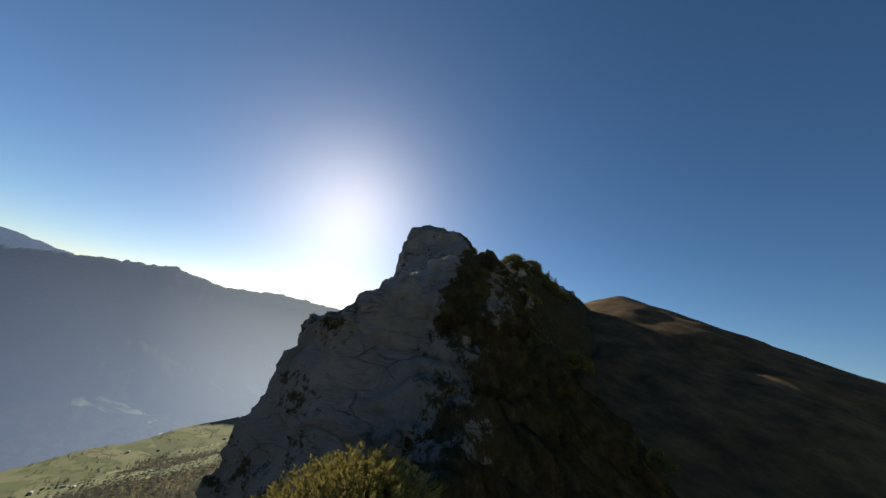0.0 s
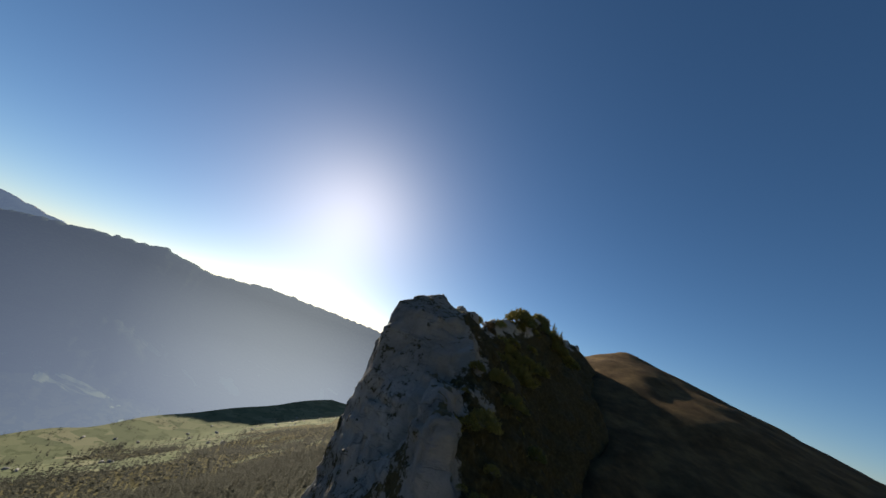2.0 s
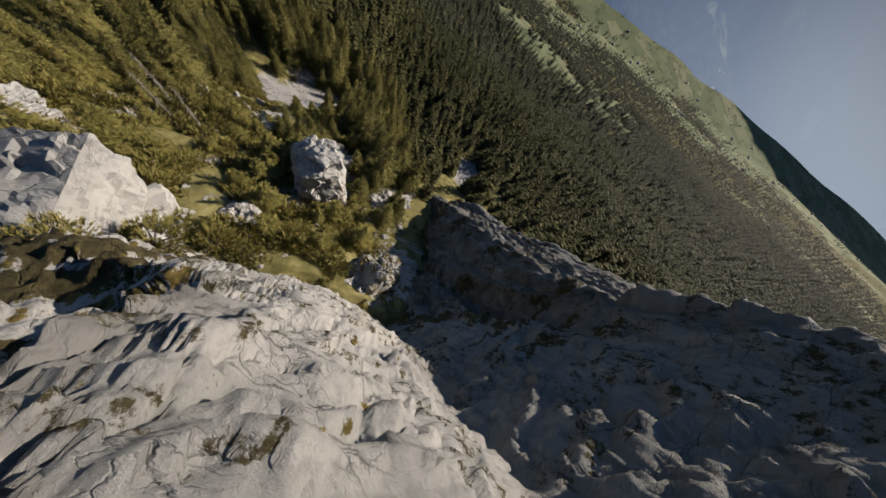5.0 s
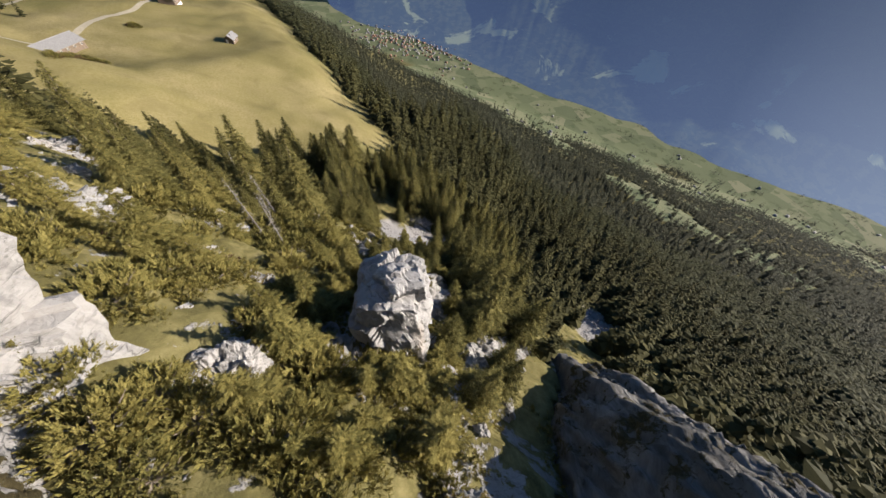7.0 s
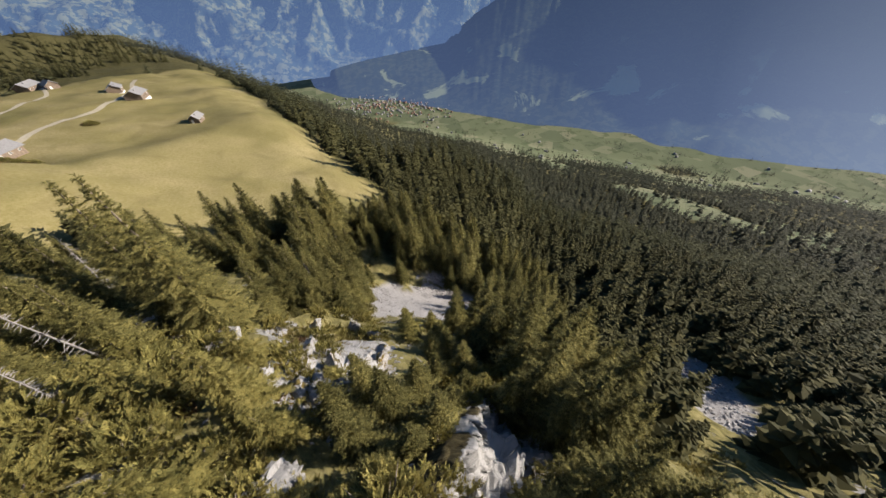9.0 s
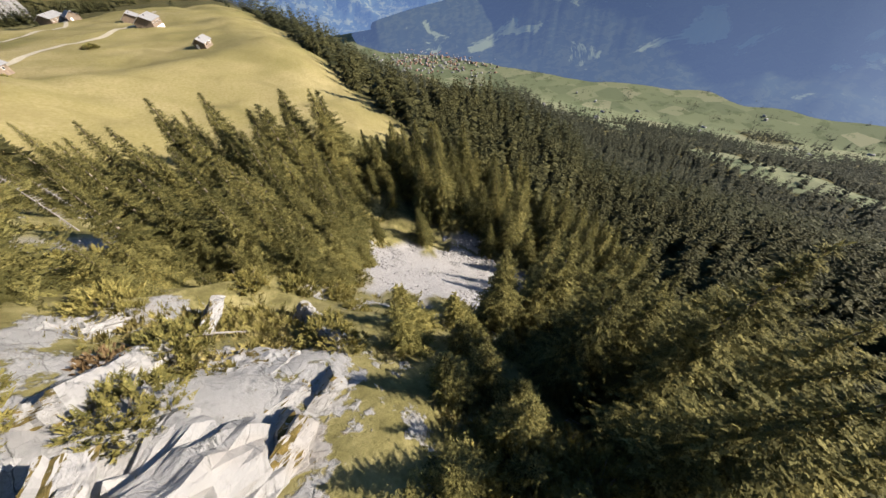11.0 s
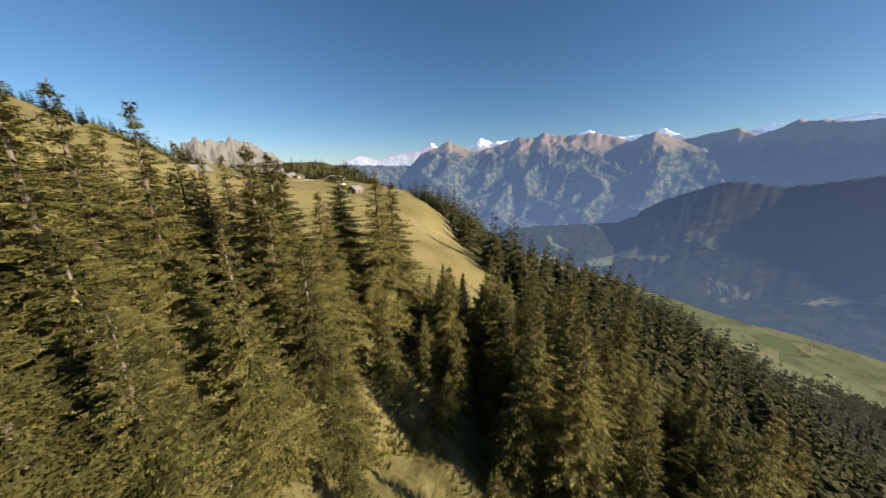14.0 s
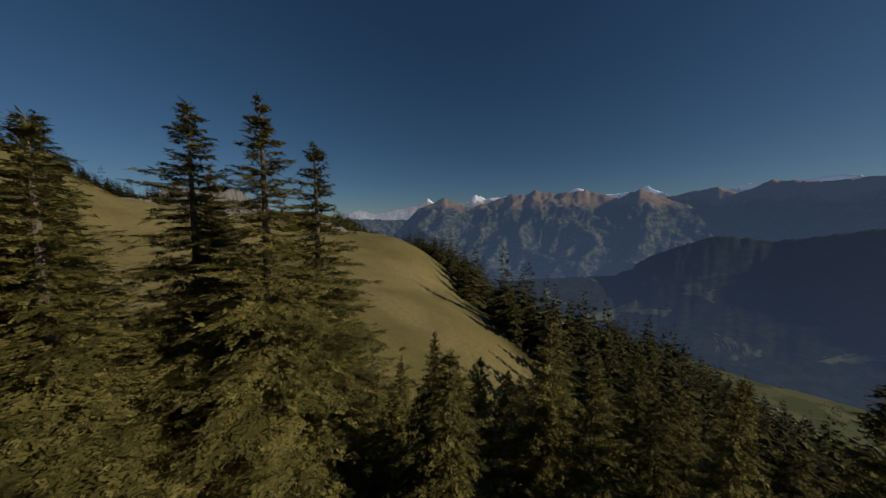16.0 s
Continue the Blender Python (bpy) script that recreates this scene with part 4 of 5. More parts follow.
RIB_TREES = ((3, -69.5, 6.5, 0.62), (0, -72.0, 8.5, 0.42), (3, -74.5, 5.5, 0.55), (1, -70.5, 11.5, 0.45), (3, -66.0, 12.5, 0.5), (4, -62.5, 13.2, 0.38), (3, -59.0, 12.6, 0.52), (1, -56.0, 12.0, 0.46), (3, -53.0, 10.8, 0.5), (3, -50.0, 9.5, 0.46), (0, -64.5, 9.0, 0.36), (3, -60.5, 8.0, 0.72), (4, -56.5, 6.5, 0.55), (0, -57.5, 3.5, 0.5), (1, -54.0, 3.2, 0.5), (3, -52.0, 6.0, 0.7), (3, -77.0, 9.5, 0.55), (2, -79.5, 13.0, 0.42))
EDGE_TREES = ((1, -121, -33, 0.55), (0, -126, -30, 0.5), (4, -119, -37.5, 0.5), (1, -130, -37, 0.6), (2, -125, -43, 0.5), (0, -131, -46, 0.55), (4, -136, -36, 0.6), (1, -117, -31, 0.45), (3, -122.5, -40, 0.7))
# the group that stands free at the edge of the alp, and others known by their place
for k, x, y, top in ((1, -115.6, -52.4, -89.5), (2, -118.2, -46.5, -90.5), (0, -121.5, -47.5, -92.0), (0, -110.3, -47.5, -93.0), (4, -108.5, -57, -92), (1, -104.8, -45.5, -88.5), (0, -107.0, -50.5, -89.0),
                     (2, -131.4, -35.5, -103.5), (4, -128.5, -32.0, -105.0), (0, -153.0, -34.0, -116.0), (3, -184.0, -70.5, -115.0), (0, -102.5, -43.5, -88.0), (2, -117.0, -56, -93), (1, -128, -40.5, -108), (4, -133, -43, -110), (0, -124, -37.5, -104), (2, -137.5, -41, -112), (1, -141, -44.5, -114)):
    z = soil(x, y)
    tree = copy_thing(RICH_SPRUCES[k], pose(x, y, z - 0.2, 0, 0, 77 * x))
    f = (top - z) / (24, 21, 26, 15, 23)[k]
    tree.scale = (min(f, 1.15) * 1.25, min(f, 1.15) * 1.25, f)
for k, x, y, f in SLOPE_TREES + RIB_TREES:
    tree = copy_thing(RICH_SPRUCES[k], pose(x, y, soil(x, y) - 0.2, 0, 0, 41 * x))
    tree.scale = (f * 1.05, f * 1.05, f)
for k, x, y, f in EDGE_TREES:
    tree = copy_thing(FINE_SPRUCES[k], pose(x, y, soil(x, y) - 0.2, 0, 0, 53 * x))
    tree.scale = (f, f, f)
for k, x, y, turn in ((0, -43.5, -5.5, 33), (0, -44.5, -10.5, 71), (1, -48.0, -12.5, 15), (0, -52.0, -16.0, 115), (0, -80.5, -24, 20), (1, -71, -33, 75), (0, -92, -38, 140), (1, -136, -38, 60), (0, -137.3, -35.4, 10), (1, -70, -40, 35), (0, -60, -36, 290), (1, -78, 26, 5), (0, -84, 36, 50), (1, -88, 31, 120)):
    snag = copy_thing(SNAGS[k], pose(x, y, soil(x, y) - 0.3, 4, -5, turn))
    snag.scale = (0.75, 0.75, 0.8)



# ---- rocks ----
def rock_bm(seed, size, block=0.55, rough=0.16, fine=5):
    """A boulder or buttress: a rounded box, cracked and knocked about."""
    bm = bmesh.new()
    bmesh.ops.create_cube(bm, size=2)
    bmesh.ops.subdivide_edges(bm, edges=bm.edges[:], cuts=2 ** fine - 1, use_grid_fill=True)
    P = np.array([v.co[:] for v in bm.verts])
    ball = P / np.linalg.norm(P, axis=1, keepdims=True)
    Q = P * block + ball * (1 - block) * 1.2
    q = Q * np.array(size) * 0.5
    m = max(size)
    X, Y, Z = q[:, 0] + 31.7 * seed, q[:, 1] - 12.3 * seed, q[:, 2]
    d1, d2, val, lean = cells(X / (0.30 * m), Y / (0.30 * m), (Z + 0.4 * X) / (0.24 * m), seed)
    e1, e2, val2, lean2 = cells(X / (0.09 * m), Y / (0.09 * m), (Z + 0.4 * X) / (0.07 * m), seed + 5)
    D = rough * m * (0.6 * (val - 0.5) + 1.7 * lean + 0.2 * (val2 - 0.5) + 0.55 * lean2 + 0.35 * fbm(X / (0.4 * m), Y / (0.4 * m), Z / (0.4 * m), 4, seed) + 0.06 * ridged(X / (0.12 * m), Y / (0.12 * m), Z / (0.12 * m), 3, seed + 3) - 0.12 * step(0.12, 0, d2 - d1))
    q = q + ball * D[:, None]
    for v, c in zip(bm.verts, q):
        v.co = c
    return bm


def make_rock_thing(name, seed, at, size, turn, mat, label, group="", block=0.55, rough=0.16, fine=5):
    ob = part(name, rock_bm(seed, size, block, rough, fine), mat)
    ob.matrix_world = pose(*at, *turn)
    return tagged(ob, label, "rock", group)


make_rock_thing("limestone_slab", 201, (-18.0, -3.2, -40.5), (12, 15, 16), (14, -16, 14), ROCK_BARE, "huge pale limestone slab, sunlit, leaning on the slope", block=0.8, rough=0.07, fine=5)
make_rock_thing("limestone_block", 202, (-25.0, 8.0, -49.5), (5, 5, 5), (0, 10, 30), ROCK_BARE, "fractured grey limestone block below the slab", block=0.6)
make_rock_thing("limestone_block", 203, (-16.5, -11, -36), (8, 8, 9), (5, 0, 50), ROCK_BARE, "grey limestone block half sunk in dry turf", block=0.6)
make_rock_thing("rock_tooth", 204, (-38.0, 15.8, -56.0), (7.8, 7.2, 13.4), (6, -8, 20), ROCK_BARE, "pale limestone tooth standing clear of the bushes", block=0.55, rough=0.085, fine=5)
make_rock_thing("limestone_block", 208, (-59, -7, -84.0), (11, 10, 4), (0, -44, 10), ROCK_BARE, "sunlit limestone ledge beside dark bushes", block=0.65, rough=0.11)
rr = random.Random(19)
make_rock_thing("limestone_block", 209, (-19.6, 25.8, soil(-19.6, 25.8) + 0.4), (6, 7, 5), (10, -30, 40), ROCK, "grey limestone block wedged at the foot of the wall", block=0.65)
make_rock_thing("limestone_block", 210, (-22.5, 29.5, soil(-22.5, 29.5)), (5, 5, 4.5), (0, -35, 10), ROCK, "grey limestone block below the notch", block=0.65)
for i in range(34):
    x, y = rr.uniform(-64, -18), rr.uniform(-40, 24)
    if clear(np.array([x]), np.array([y]))[0] < 3:
        continue
    sz = rr.uniform(2.0, 6.5)
    make_rock_thing("outcrop", 220 + i, (x, y, soil(x, y) - sz * 0.12), (sz * rr.uniform(1.2, 2.4), sz * rr.uniform(0.8, 1.5), sz * rr.uniform(0.4, 0.7)), (rr.uniform(-12, 12), rr.uniform(-55, -30), rr.uniform(-25, 25)), ROCK if i % 3 else ROCK_BARE, "weathered limestone outcrop in steep dry turf", "outcrops on the slope", fine=4)
for i in range(22):
    t = i / 21
    x, y = -30 - 26 * t + rr.uniform(-2.5, 2.5), 26 + 9 * t + rr.uniform(-3.5, 3.5)
    sz = rr.uniform(1.6, 4.2)
    make_rock_thing("gully_rock", 260 + i, (x, y, soil(x, y) + 0.1 * sz), (sz * 1.3, sz, sz * 1.1), (rr.uniform(-20, 20), rr.uniform(0, 40), rr.uniform(0, 180)), ROCK_BARE, "pale rock at the edge of the grassy gully", "rocks along the gully", fine=4)
for i, (x, y, sz, tilt) in enumerate(((-62.5, -3.4, 4.6, 5), (-64.6, -5.6, 3.8, -8), (-60.8, -9.4, 4.4, 4), (-65.4, -1.4, 3.4, 10), (-62.0, -0.2, 4.0, -4), (-66.4, -13.5, 3.0, 6), (-57.5, -2.4, 4.2, 0), (-70.2, -9.0, 2.6, 8), (-68.4, -4.0, 2.4, -6), (-56.5, -14, 4.0, 5))):
    make_rock_thing("limestone_slab", 280 + i, (x, y, soil(x, y) - 0.35), (sz * 1.5, sz, sz * 0.32), (tilt, -44, 23 * i), ROCK, "flat pale limestone slab bedded in dry grass", "slabs in the grass", block=0.8, rough=0.05, fine=4)


def far_crest(name, x0, x1, y, tops, depth, mat, label):
    """A jagged rock crest on the skyline: a broken sheet with two sloping sides."""
    xs, ys = np.linspace(x0, x1, 150), np.linspace(-1, 1, 34)
    U, V = np.meshgrid(xs, ys, indexing="ij")
    top = np.interp(U, np.linspace(min(x0, x1), max(x0, x1), len(tops)), tops)
    teeth = 3.6 * ridged(U / 13, 0 * U, 0 * U, 4, 301) + 2.0 * ridged(U / 4, V * 2, 0 * U, 3, 302)
    fall = np.abs(V) ** 0.8
    Zc = top - 4 + teeth * (1 - 0.7 * fall) - 34 * fall + 3.5 * ridged(U / 7, V * 3, Zc0(U, V), 3, 303) * fall
    Yc = y + V * depth + 3.0 * fbm(U / 9, V * 3, 0 * U, 3, 304)
    me = array_mesh(name, np.stack([U, Yc, Zc], -1).reshape(-1, 3), grid_faces(150, 34), mat, False)
    return tagged(new(name, me), label, "rock")


def Zc0(u, v):
    return 0.15 * u + 2.0 * v


far_crest("far_crag", -212, -120, -399, (-74, -66, -60, -58, -55, -56, -53, -58, -64), 16, ROCK_GREY, "broken grey crag on the skyline beyond the alp")
log = new("fallen_log")
lbm = trunk_bm(5.0, 0.17, 0.01)
part("trunk", lbm, DEADWOOD, log)
bbm = bmesh.new()
twigs(bbm, random.Random(8), 5.0, 0.2, 12, 0.3, 0.95, 0.8)
tagged(part("branch_stubs", bbm, DEADWOOD, log), kind="stuff")
foot, tip = (Vector((x, y, soil(x, y) + 0.7)) for x, y in ((-64.4, -11.8), (-67.6, -9.0)))
log.matrix_world = Matrix.Translation(foot) @ (tip - foot).to_track_quat("Z", "Y").to_matrix().to_4x4()
tagged(log, "bleached fallen trunk lying in dry grass", "log")


def stones(name, xs, ys, sizes, mat, label, lift=0.15):
    """Loose stones past counting: chipped lumps, joined."""
    ico = bmesh.new()
    bmesh.ops.create_icosphere(ico, subdivisions=1, radius=1)
    V = np.array([v.co[:] for v in ico.verts])
    F = np.array([[v.index for v in f.verts] for f in ico.faces])
    ico.free()
    n = len(xs)
    zs = base(xs, ys)
    R = rng.uniform(0.55, 1.25, (n, len(V), 1))
    sc = np.stack([rng.uniform(0.7, 1.4, n), rng.uniform(0.6, 1.1, n), rng.uniform(0.45, 0.9, n)], -1)[:, None]
    v = V[None] * R * sc * sizes[:, None, None]
    a = rng.uniform(0, 6.28, n)[:, None]
    x = v[..., 0] * np.cos(a) - v[..., 1] * np.sin(a)
    y = v[..., 0] * np.sin(a) + v[..., 1] * np.cos(a)
    P = np.stack([x + xs[:, None], y + ys[:, None], v[..., 2] + (zs + lift * sizes)[:, None]], -1)
    f = (F[None] + (np.arange(n) * len(V))[:, None, None]).reshape(-1, 3)
    return tagged(new(name, array_mesh(name, P.reshape(-1, 3), f, mat)), label, "stones", kind="stuff")


STONE = make_plain("scree_stone", (0.16, 0.155, 0.15), (0.34, 0.325, 0.31), 0.7, 0.95)
qx, qy = rng.uniform(-128, -66, 60000), rng.uniform(-45, 30, 60000)
q = scree_at(qx, qy)
edge = (q > 0.0) & (rng.uniform(0, 1, q.shape) < 0.45 + 0.55 * step(-108, -118, qx + 0.3 * qy) + 0.3 * step(0.3, 0.0, q))
qx, qy = qx[edge][:7600], qy[edge][:7600]
stones("scree_stones", qx, qy, 0.07 + 0.22 * rng.uniform(0, 1, qx.shape) ** 4 + 0.55 * step(-106, -118, qx + 0.3 * qy) * rng.uniform(0, 1, qx.shape) ** 2, STONE, "loose pale rubble strewn over the scree")
qx, qy = rng.uniform(-118, -76, 5000), rng.uniform(60, 92, 5000)
edge = scree_at(qx, qy) > 0
stones("scree_stones", qx[edge][:900], qy[edge][:900], 0.15 + 0.5 * rng.uniform(0, 1, edge.sum())[:900] ** 3, STONE, "loose pale rubble on the lower scree")
qx, qy = rng.uniform(-75, -16, 6000), rng.uniform(-50, 44, 6000)
ok = (ridge(qx, qy) < base(qx, qy) - 1) & (fbm(qx / 12, qy / 12, 0 * qx, 2, 90) > 0.1)
stones("slope_stones", qx[ok][:1800], qy[ok][:1800], 0.12 + 0.45 * rng.uniform(0, 1, ok.sum())[:1800] ** 3, STONE, "scattered pale stones in steep turf")


# ---- bushes ----
def bush_arrays(rng_, radius, sprays, flat=0.75):
    """A mountain-pine bush: sprays of short needled shoots over a low dome."""
    tri = []
    for _ in range(sprays):
        a, h = rng_.uniform(0, 6.28), rng_.uniform(0, 1) ** 0.8
        r = radius * math.sqrt(max(0.0, 1 - h * h)) * rng_.uniform(0.55, 1.05)
        c = np.array([r * math.cos(a), r * math.sin(a), radius * flat * h * rng_.uniform(0.6, 1.1)])
        out = np.array([math.cos(a) * (1 - 0.5 * h), math.sin(a) * (1 - 0.5 * h), 0.45 + 0.8 * h])
        ln = radius * rng_.uniform(0.14, 0.30) * (420.0 / max(420, sprays)) ** 0.55
        for _ in range(4):
            d = out + np.array([rng_.uniform(-0.7, 0.7) for _ in range(3)])
            d = d / np.linalg.norm(d) * ln
            w = np.cross(d, (rng_.uniform(-1, 1), rng_.uniform(-1, 1), 0.4))
            w = w / (np.linalg.norm(w) + 1e-6) * ln * 0.27
            tri.append((c - w, c + w, c + d))
    return np.array(tri)


def make_bush(seed, radius, sprays, mat, name, label):
    rng_ = random.Random(seed)
    root = new(name)
    bm = bmesh.new()
    for _ in range(9):
        a, ln = rng_.uniform(0, 6.28), radius * rng_.uniform(0.5, 0.95)
        d = Vector((math.cos(a) * ln, math.sin(a) * ln, ln * rng_.uniform(0.3, 0.8)))
        s_ = Vector((-math.sin(a), math.cos(a), 0)) * 0.05 * radius
        v = [bm.verts.new(q) for q in (s_, -s_, Vector((0, 0, 0.09 * radius)))]
        t = bm.verts.new(d)
        for k in range(3):
            bm.faces.new((v[k], v[(k + 1) % 3], t))
    part("stems", bm, BARK, root)
    leaves = new("foliage", tri_mesh("foliage", bush_arrays(rng_, radius, sprays), mat))
    leaves.parent = root
    return tagged(root, label, "bush", "bushes on the rocks")


NEAR_BUSH = make_bush(409, 2.3, 3000, BUSH_LEAF, "mountain_pine", "rounded mountain pine cushion on the crest")
BUSHES = [make_bush(401, 2.2, 300, BUSH_LEAF, "mountain_pine", "low mountain pine, yellow-green, clinging to rock"),
          make_bush(402, 1.5, 200, BUSH_LEAF, "mountain_pine", "small mountain pine bush in a crevice"),
          make_bush(403, 3.2, 420, BUSH_LEAF, "mountain_pine", "broad dark green mountain pine bush"),
          make_bush(404, 1.3, 150, RUSSET, "bare_shrub", "leafless russet shrub with thin twigs")]


def plant(kind, x, y, sc, sink=0.1):
    b = copy_thing(BUSHES[kind], pose(x, y, soil(x, y) - sink, 0, 0, (x * 53 + y * 91) % 360))
    b.scale = (sc, sc, sc)


near_bush = copy_thing(NEAR_BUSH, pose(-4.0, 6.6, soil(-4.0, 6.6) - 0.35, 0, 0, 0))
plant(1, -6.4, 8.0, 0.9, 0.3)
for x, y, kind, sc in ((-27, 13, 2, 1.1), (-30, 17, 2, 1.2), (-33, 13.5, 2, 1.0), (-31, 22, 2, 1.15), (-35, 22.5, 0, 1.5), (-28, 19, 0, 1.4), (-24, 15, 0, 1.3), (-26, 23, 2, 0.9),
                       (-37, 13, 2, 1.0), (-41, 19, 2, 0.9), (-40, 24, 0, 1.3), (-43, 15, 0, 1.5), (-22, 13.5, 0, 1.2), (-33, 8.5, 0, 1.4), (-29, 9, 0, 1.1), (-39, 9, 2, 1.0), (-45, 11, 2, 0.8), (-49, 14, 0, 1.3), (-20, 11.5, 1, 1.3), (-36, 27, 1, 1.4),
                       (-18.5, 6.2, 2, 0.8), (-16.5, 4.0, 0, 1.0), (-20.5, 8.0, 2, 0.85), (-22.5, 10.0, 2, 0.8), (-15.0, 1.5, 0, 0.9), (-19.5, 10.5, 0, 0.9), (-24, -12, 2, 0.9), (-25.5, -8, 2, 0.9), (-27, -4, 0, 1.2), (-23, -16, 2, 1.0), (-27, -13, 2, 1.0)):
    plant(kind, x, y, sc)
for i in range(165):
    x, y = (rr.uniform(-70, -16), rr.uniform(-42, 26)) if i < 80 else (rr.uniform(-60, -38), rr.uniform(-24, 2)) if i < 125 else (rr.uniform(-46, -20), rr.uniform(-12, 24))
    if ridge(np.array([x]), np.array([y]))[0] > base(np.array([x]), np.array([y]))[0] - 1:
        continue
    plant(rr.choice((0, 0, 1, 2, 2, 3)), x, y, rr.uniform(0.6, 1.2))
for x, y, kind, sc in ((-19, 20.5, 0, 0.8), (-20.5, 24, 2, 0.7), (-22, 27.5, 0, 0.9), (-24, 27, 2, 0.8), (-27, 29, 1, 1.2), (-21.5, 17.5, 2, 0.8), (-79.5, -16, 2, 0.8), (-83, -18.5, 0, 1.2), (-81, -13.5, 0, 0.9), (-85.5, -17.5, 2, 0.7), (-89, -20, 0, 1.1), (-87, -23, 2, 0.8), (-77, -14, 0, 1.0), (-75.5, -11, 2, 0.7), (-91, -24.5, 0, 1.3), (-73.5, -15, 2, 0.9), (-71, -18, 2, 0.9), (-74, -7, 0, 0.8)):
    plant(kind, x, y, sc)
for i in range(60):
    x = rr.uniform(-70, -42)
    y = float(np.interp(x, RIB_X, RIB_Y)) - rr.uniform(0.3, 8)
    if i % 3:
        plant(rr.choice((0, 1, 2)), x, y, rr.uniform(0.5, 1.05), 0.3)
    else:
        t = copy_thing(YOUNG[i % 2], pose(x, y, soil(x, y) - 0.4, rr.uniform(-6, 6), rr.uniform(-6, 6), 31 * i))
        f = rr.uniform(0.45, 0.8)
        t.scale = (f, f, f)
for i in range(64):
    x, y = rr.uniform(-58, -24), rr.uniform(-40, 1)
    if ridge(np.array([x]), np.array([y]))[0] > base(np.array([x]), np.array([y]))[0] - 1 or math.hypot(x + 18, y + 3) < 10:
        continue
    t = copy_thing(YOUNG[i % 3], pose(x, y, soil(x, y) - 0.3, rr.uniform(-5, 5), rr.uniform(-5, 5), 31 * i))
    f = rr.uniform(0.6, 1.1)
    t.scale = (f, f, f)
for i in range(52):
    x, y = rr.uniform(-45, -24), rr.uniform(3, 27)
    if math.hypot(x + 38, y - 15.3) < 3.6 or (x > -30 and y < 8):
        continue
    t = copy_thing(YOUNG[i % 3], pose(x, y, soil(x, y) - 0.3, rr.uniform(-6, 6), rr.uniform(-6, 6), 31 * i))
    f = rr.uniform(0.65, 1.1)
    t.scale = (f, f, f)
for x, y, f in ((-72, 1.5, 0.42), (-74.5, 0, 0.5), (-78, 3.5, 0.45), (-82, 6, 0.4), (-85, 9.5, 0.45), (-76, 6, 0.36)):
    t = copy_thing(YOUNG[0 if f > 0.43 else 2], pose(x, y, soil(x, y) - 0.3, 0, 0, 67 * x))
    t.scale = (f * 2.1, f * 2.1, f * 2.2)
# the broken far side of the crest and its top
for i in range(120):
    y = rr.uniform(18, 120)
    cx = float(np.interp(y, RIDGE_Y, CREST_X))
    x = cx + rr.uniform(-0.5, 13) if i % 4 else cx + rr.uniform(-1.5, 1.5)
    plant(rr.choice((2, 2, 0, 1)) if i % 4 else rr.choice((1, 3, 1)), x, y, rr.uniform(0.22, 0.5) if y < 75 else rr.uniform(0.7, 1.3), 0.4)
for i in range(14):
    y = rr.uniform(95, 135)
    x = float(np.interp(y, RIDGE_Y, CREST_X)) + rr.uniform(-3, 8)
    t = copy_thing(YOUNG[2], pose(x, y, soil(x, y) - 0.5, 0, 0, 50 * i))
    t.scale = (0.5, 0.5, rr.uniform(0.4, 0.55))


def clumps(name, xs, ys, sizes, mat, label, zs=None):
    r6, blades = random.Random(6), []
    for k in range(16):
        # a tuft: blades that lean out from one foot
        a, out, ln = r6.uniform(0, 6.28), r6.uniform(0.3, 1.0), r6.uniform(0.6, 1.1)
        d = np.array([math.cos(a) * out, math.sin(a) * out, 0.75]) * ln
        c = np.array([math.cos(a) * 0.25, math.sin(a) * 0.25, -0.1])
        w_ = np.array([-math.sin(a), math.cos(a), 0.0]) * 0.20
        blades.append((c - w_, c + w_, c + d))
    shape = np.array(blades)
    zs = np.maximum(base(xs, ys), ridge(xs, ys) - 0.2) if zs is None else zs
    a = rng.uniform(0, 6.28, len(xs))[:, None]
    v = shape.reshape(-1, 3)[None] * np.array([1, 1, 1.0]) * sizes[:, None, None] * 1.2
    x = v[..., 0] * np.cos(a) - v[..., 1] * np.sin(a) + xs[:, None]
    y = v[..., 0] * np.sin(a) + v[..., 1] * np.cos(a) + ys[:, None]
    P = np.stack([x, y, v[..., 2] + zs[:, None]], -1).reshape(-1, 3)
    return tagged(new(name, array_mesh(name, P, np.arange(len(P)).reshape(-1, 3), mat)), label, "undergrowth", kind="stuff")


GRASS_TUFT = make_leaf("dry_grass_tufts", (0.15, 0.125, 0.045), (0.29, 0.24, 0.095), (0.42, 0.35, 0.155), 0.3)
tuft_at = np.argwhere(cushions.ravel() > 0.55).ravel()
tuft_at = np.random.RandomState(12).permutation(tuft_at)[:2600]
TP = P.reshape(-1, 3)[tuft_at]
clumps("rock_turf", TP[:, 0], TP[:, 1], rng.uniform(0.05, 0.13, len(TP)), GRASS_TUFT, "cushions of dry grass in the cracks of the crest", TP[:, 2] - 0.02)
cx_, cy_ = rng.uniform(-112, -10, 26000), rng.uniform(-66, 60, 26000)
ok = (scree_at(cx_, cy_) < 0.02) & (alp_at(cx_, cy_) < 0) & (ridge(cx_, cy_) < base(cx_, cy_) - 0.5) & (fbm(cx_ / 5, cy_ / 5, 0 * cx_, 2, 95) > -0.15)
clumps("dry_grass", cx_[ok][:5500], cy_[ok][:5500], rng.uniform(0.22, 0.6, ok.sum())[:5500], GRASS_TUFT, "tussocks of dry yellow grass")
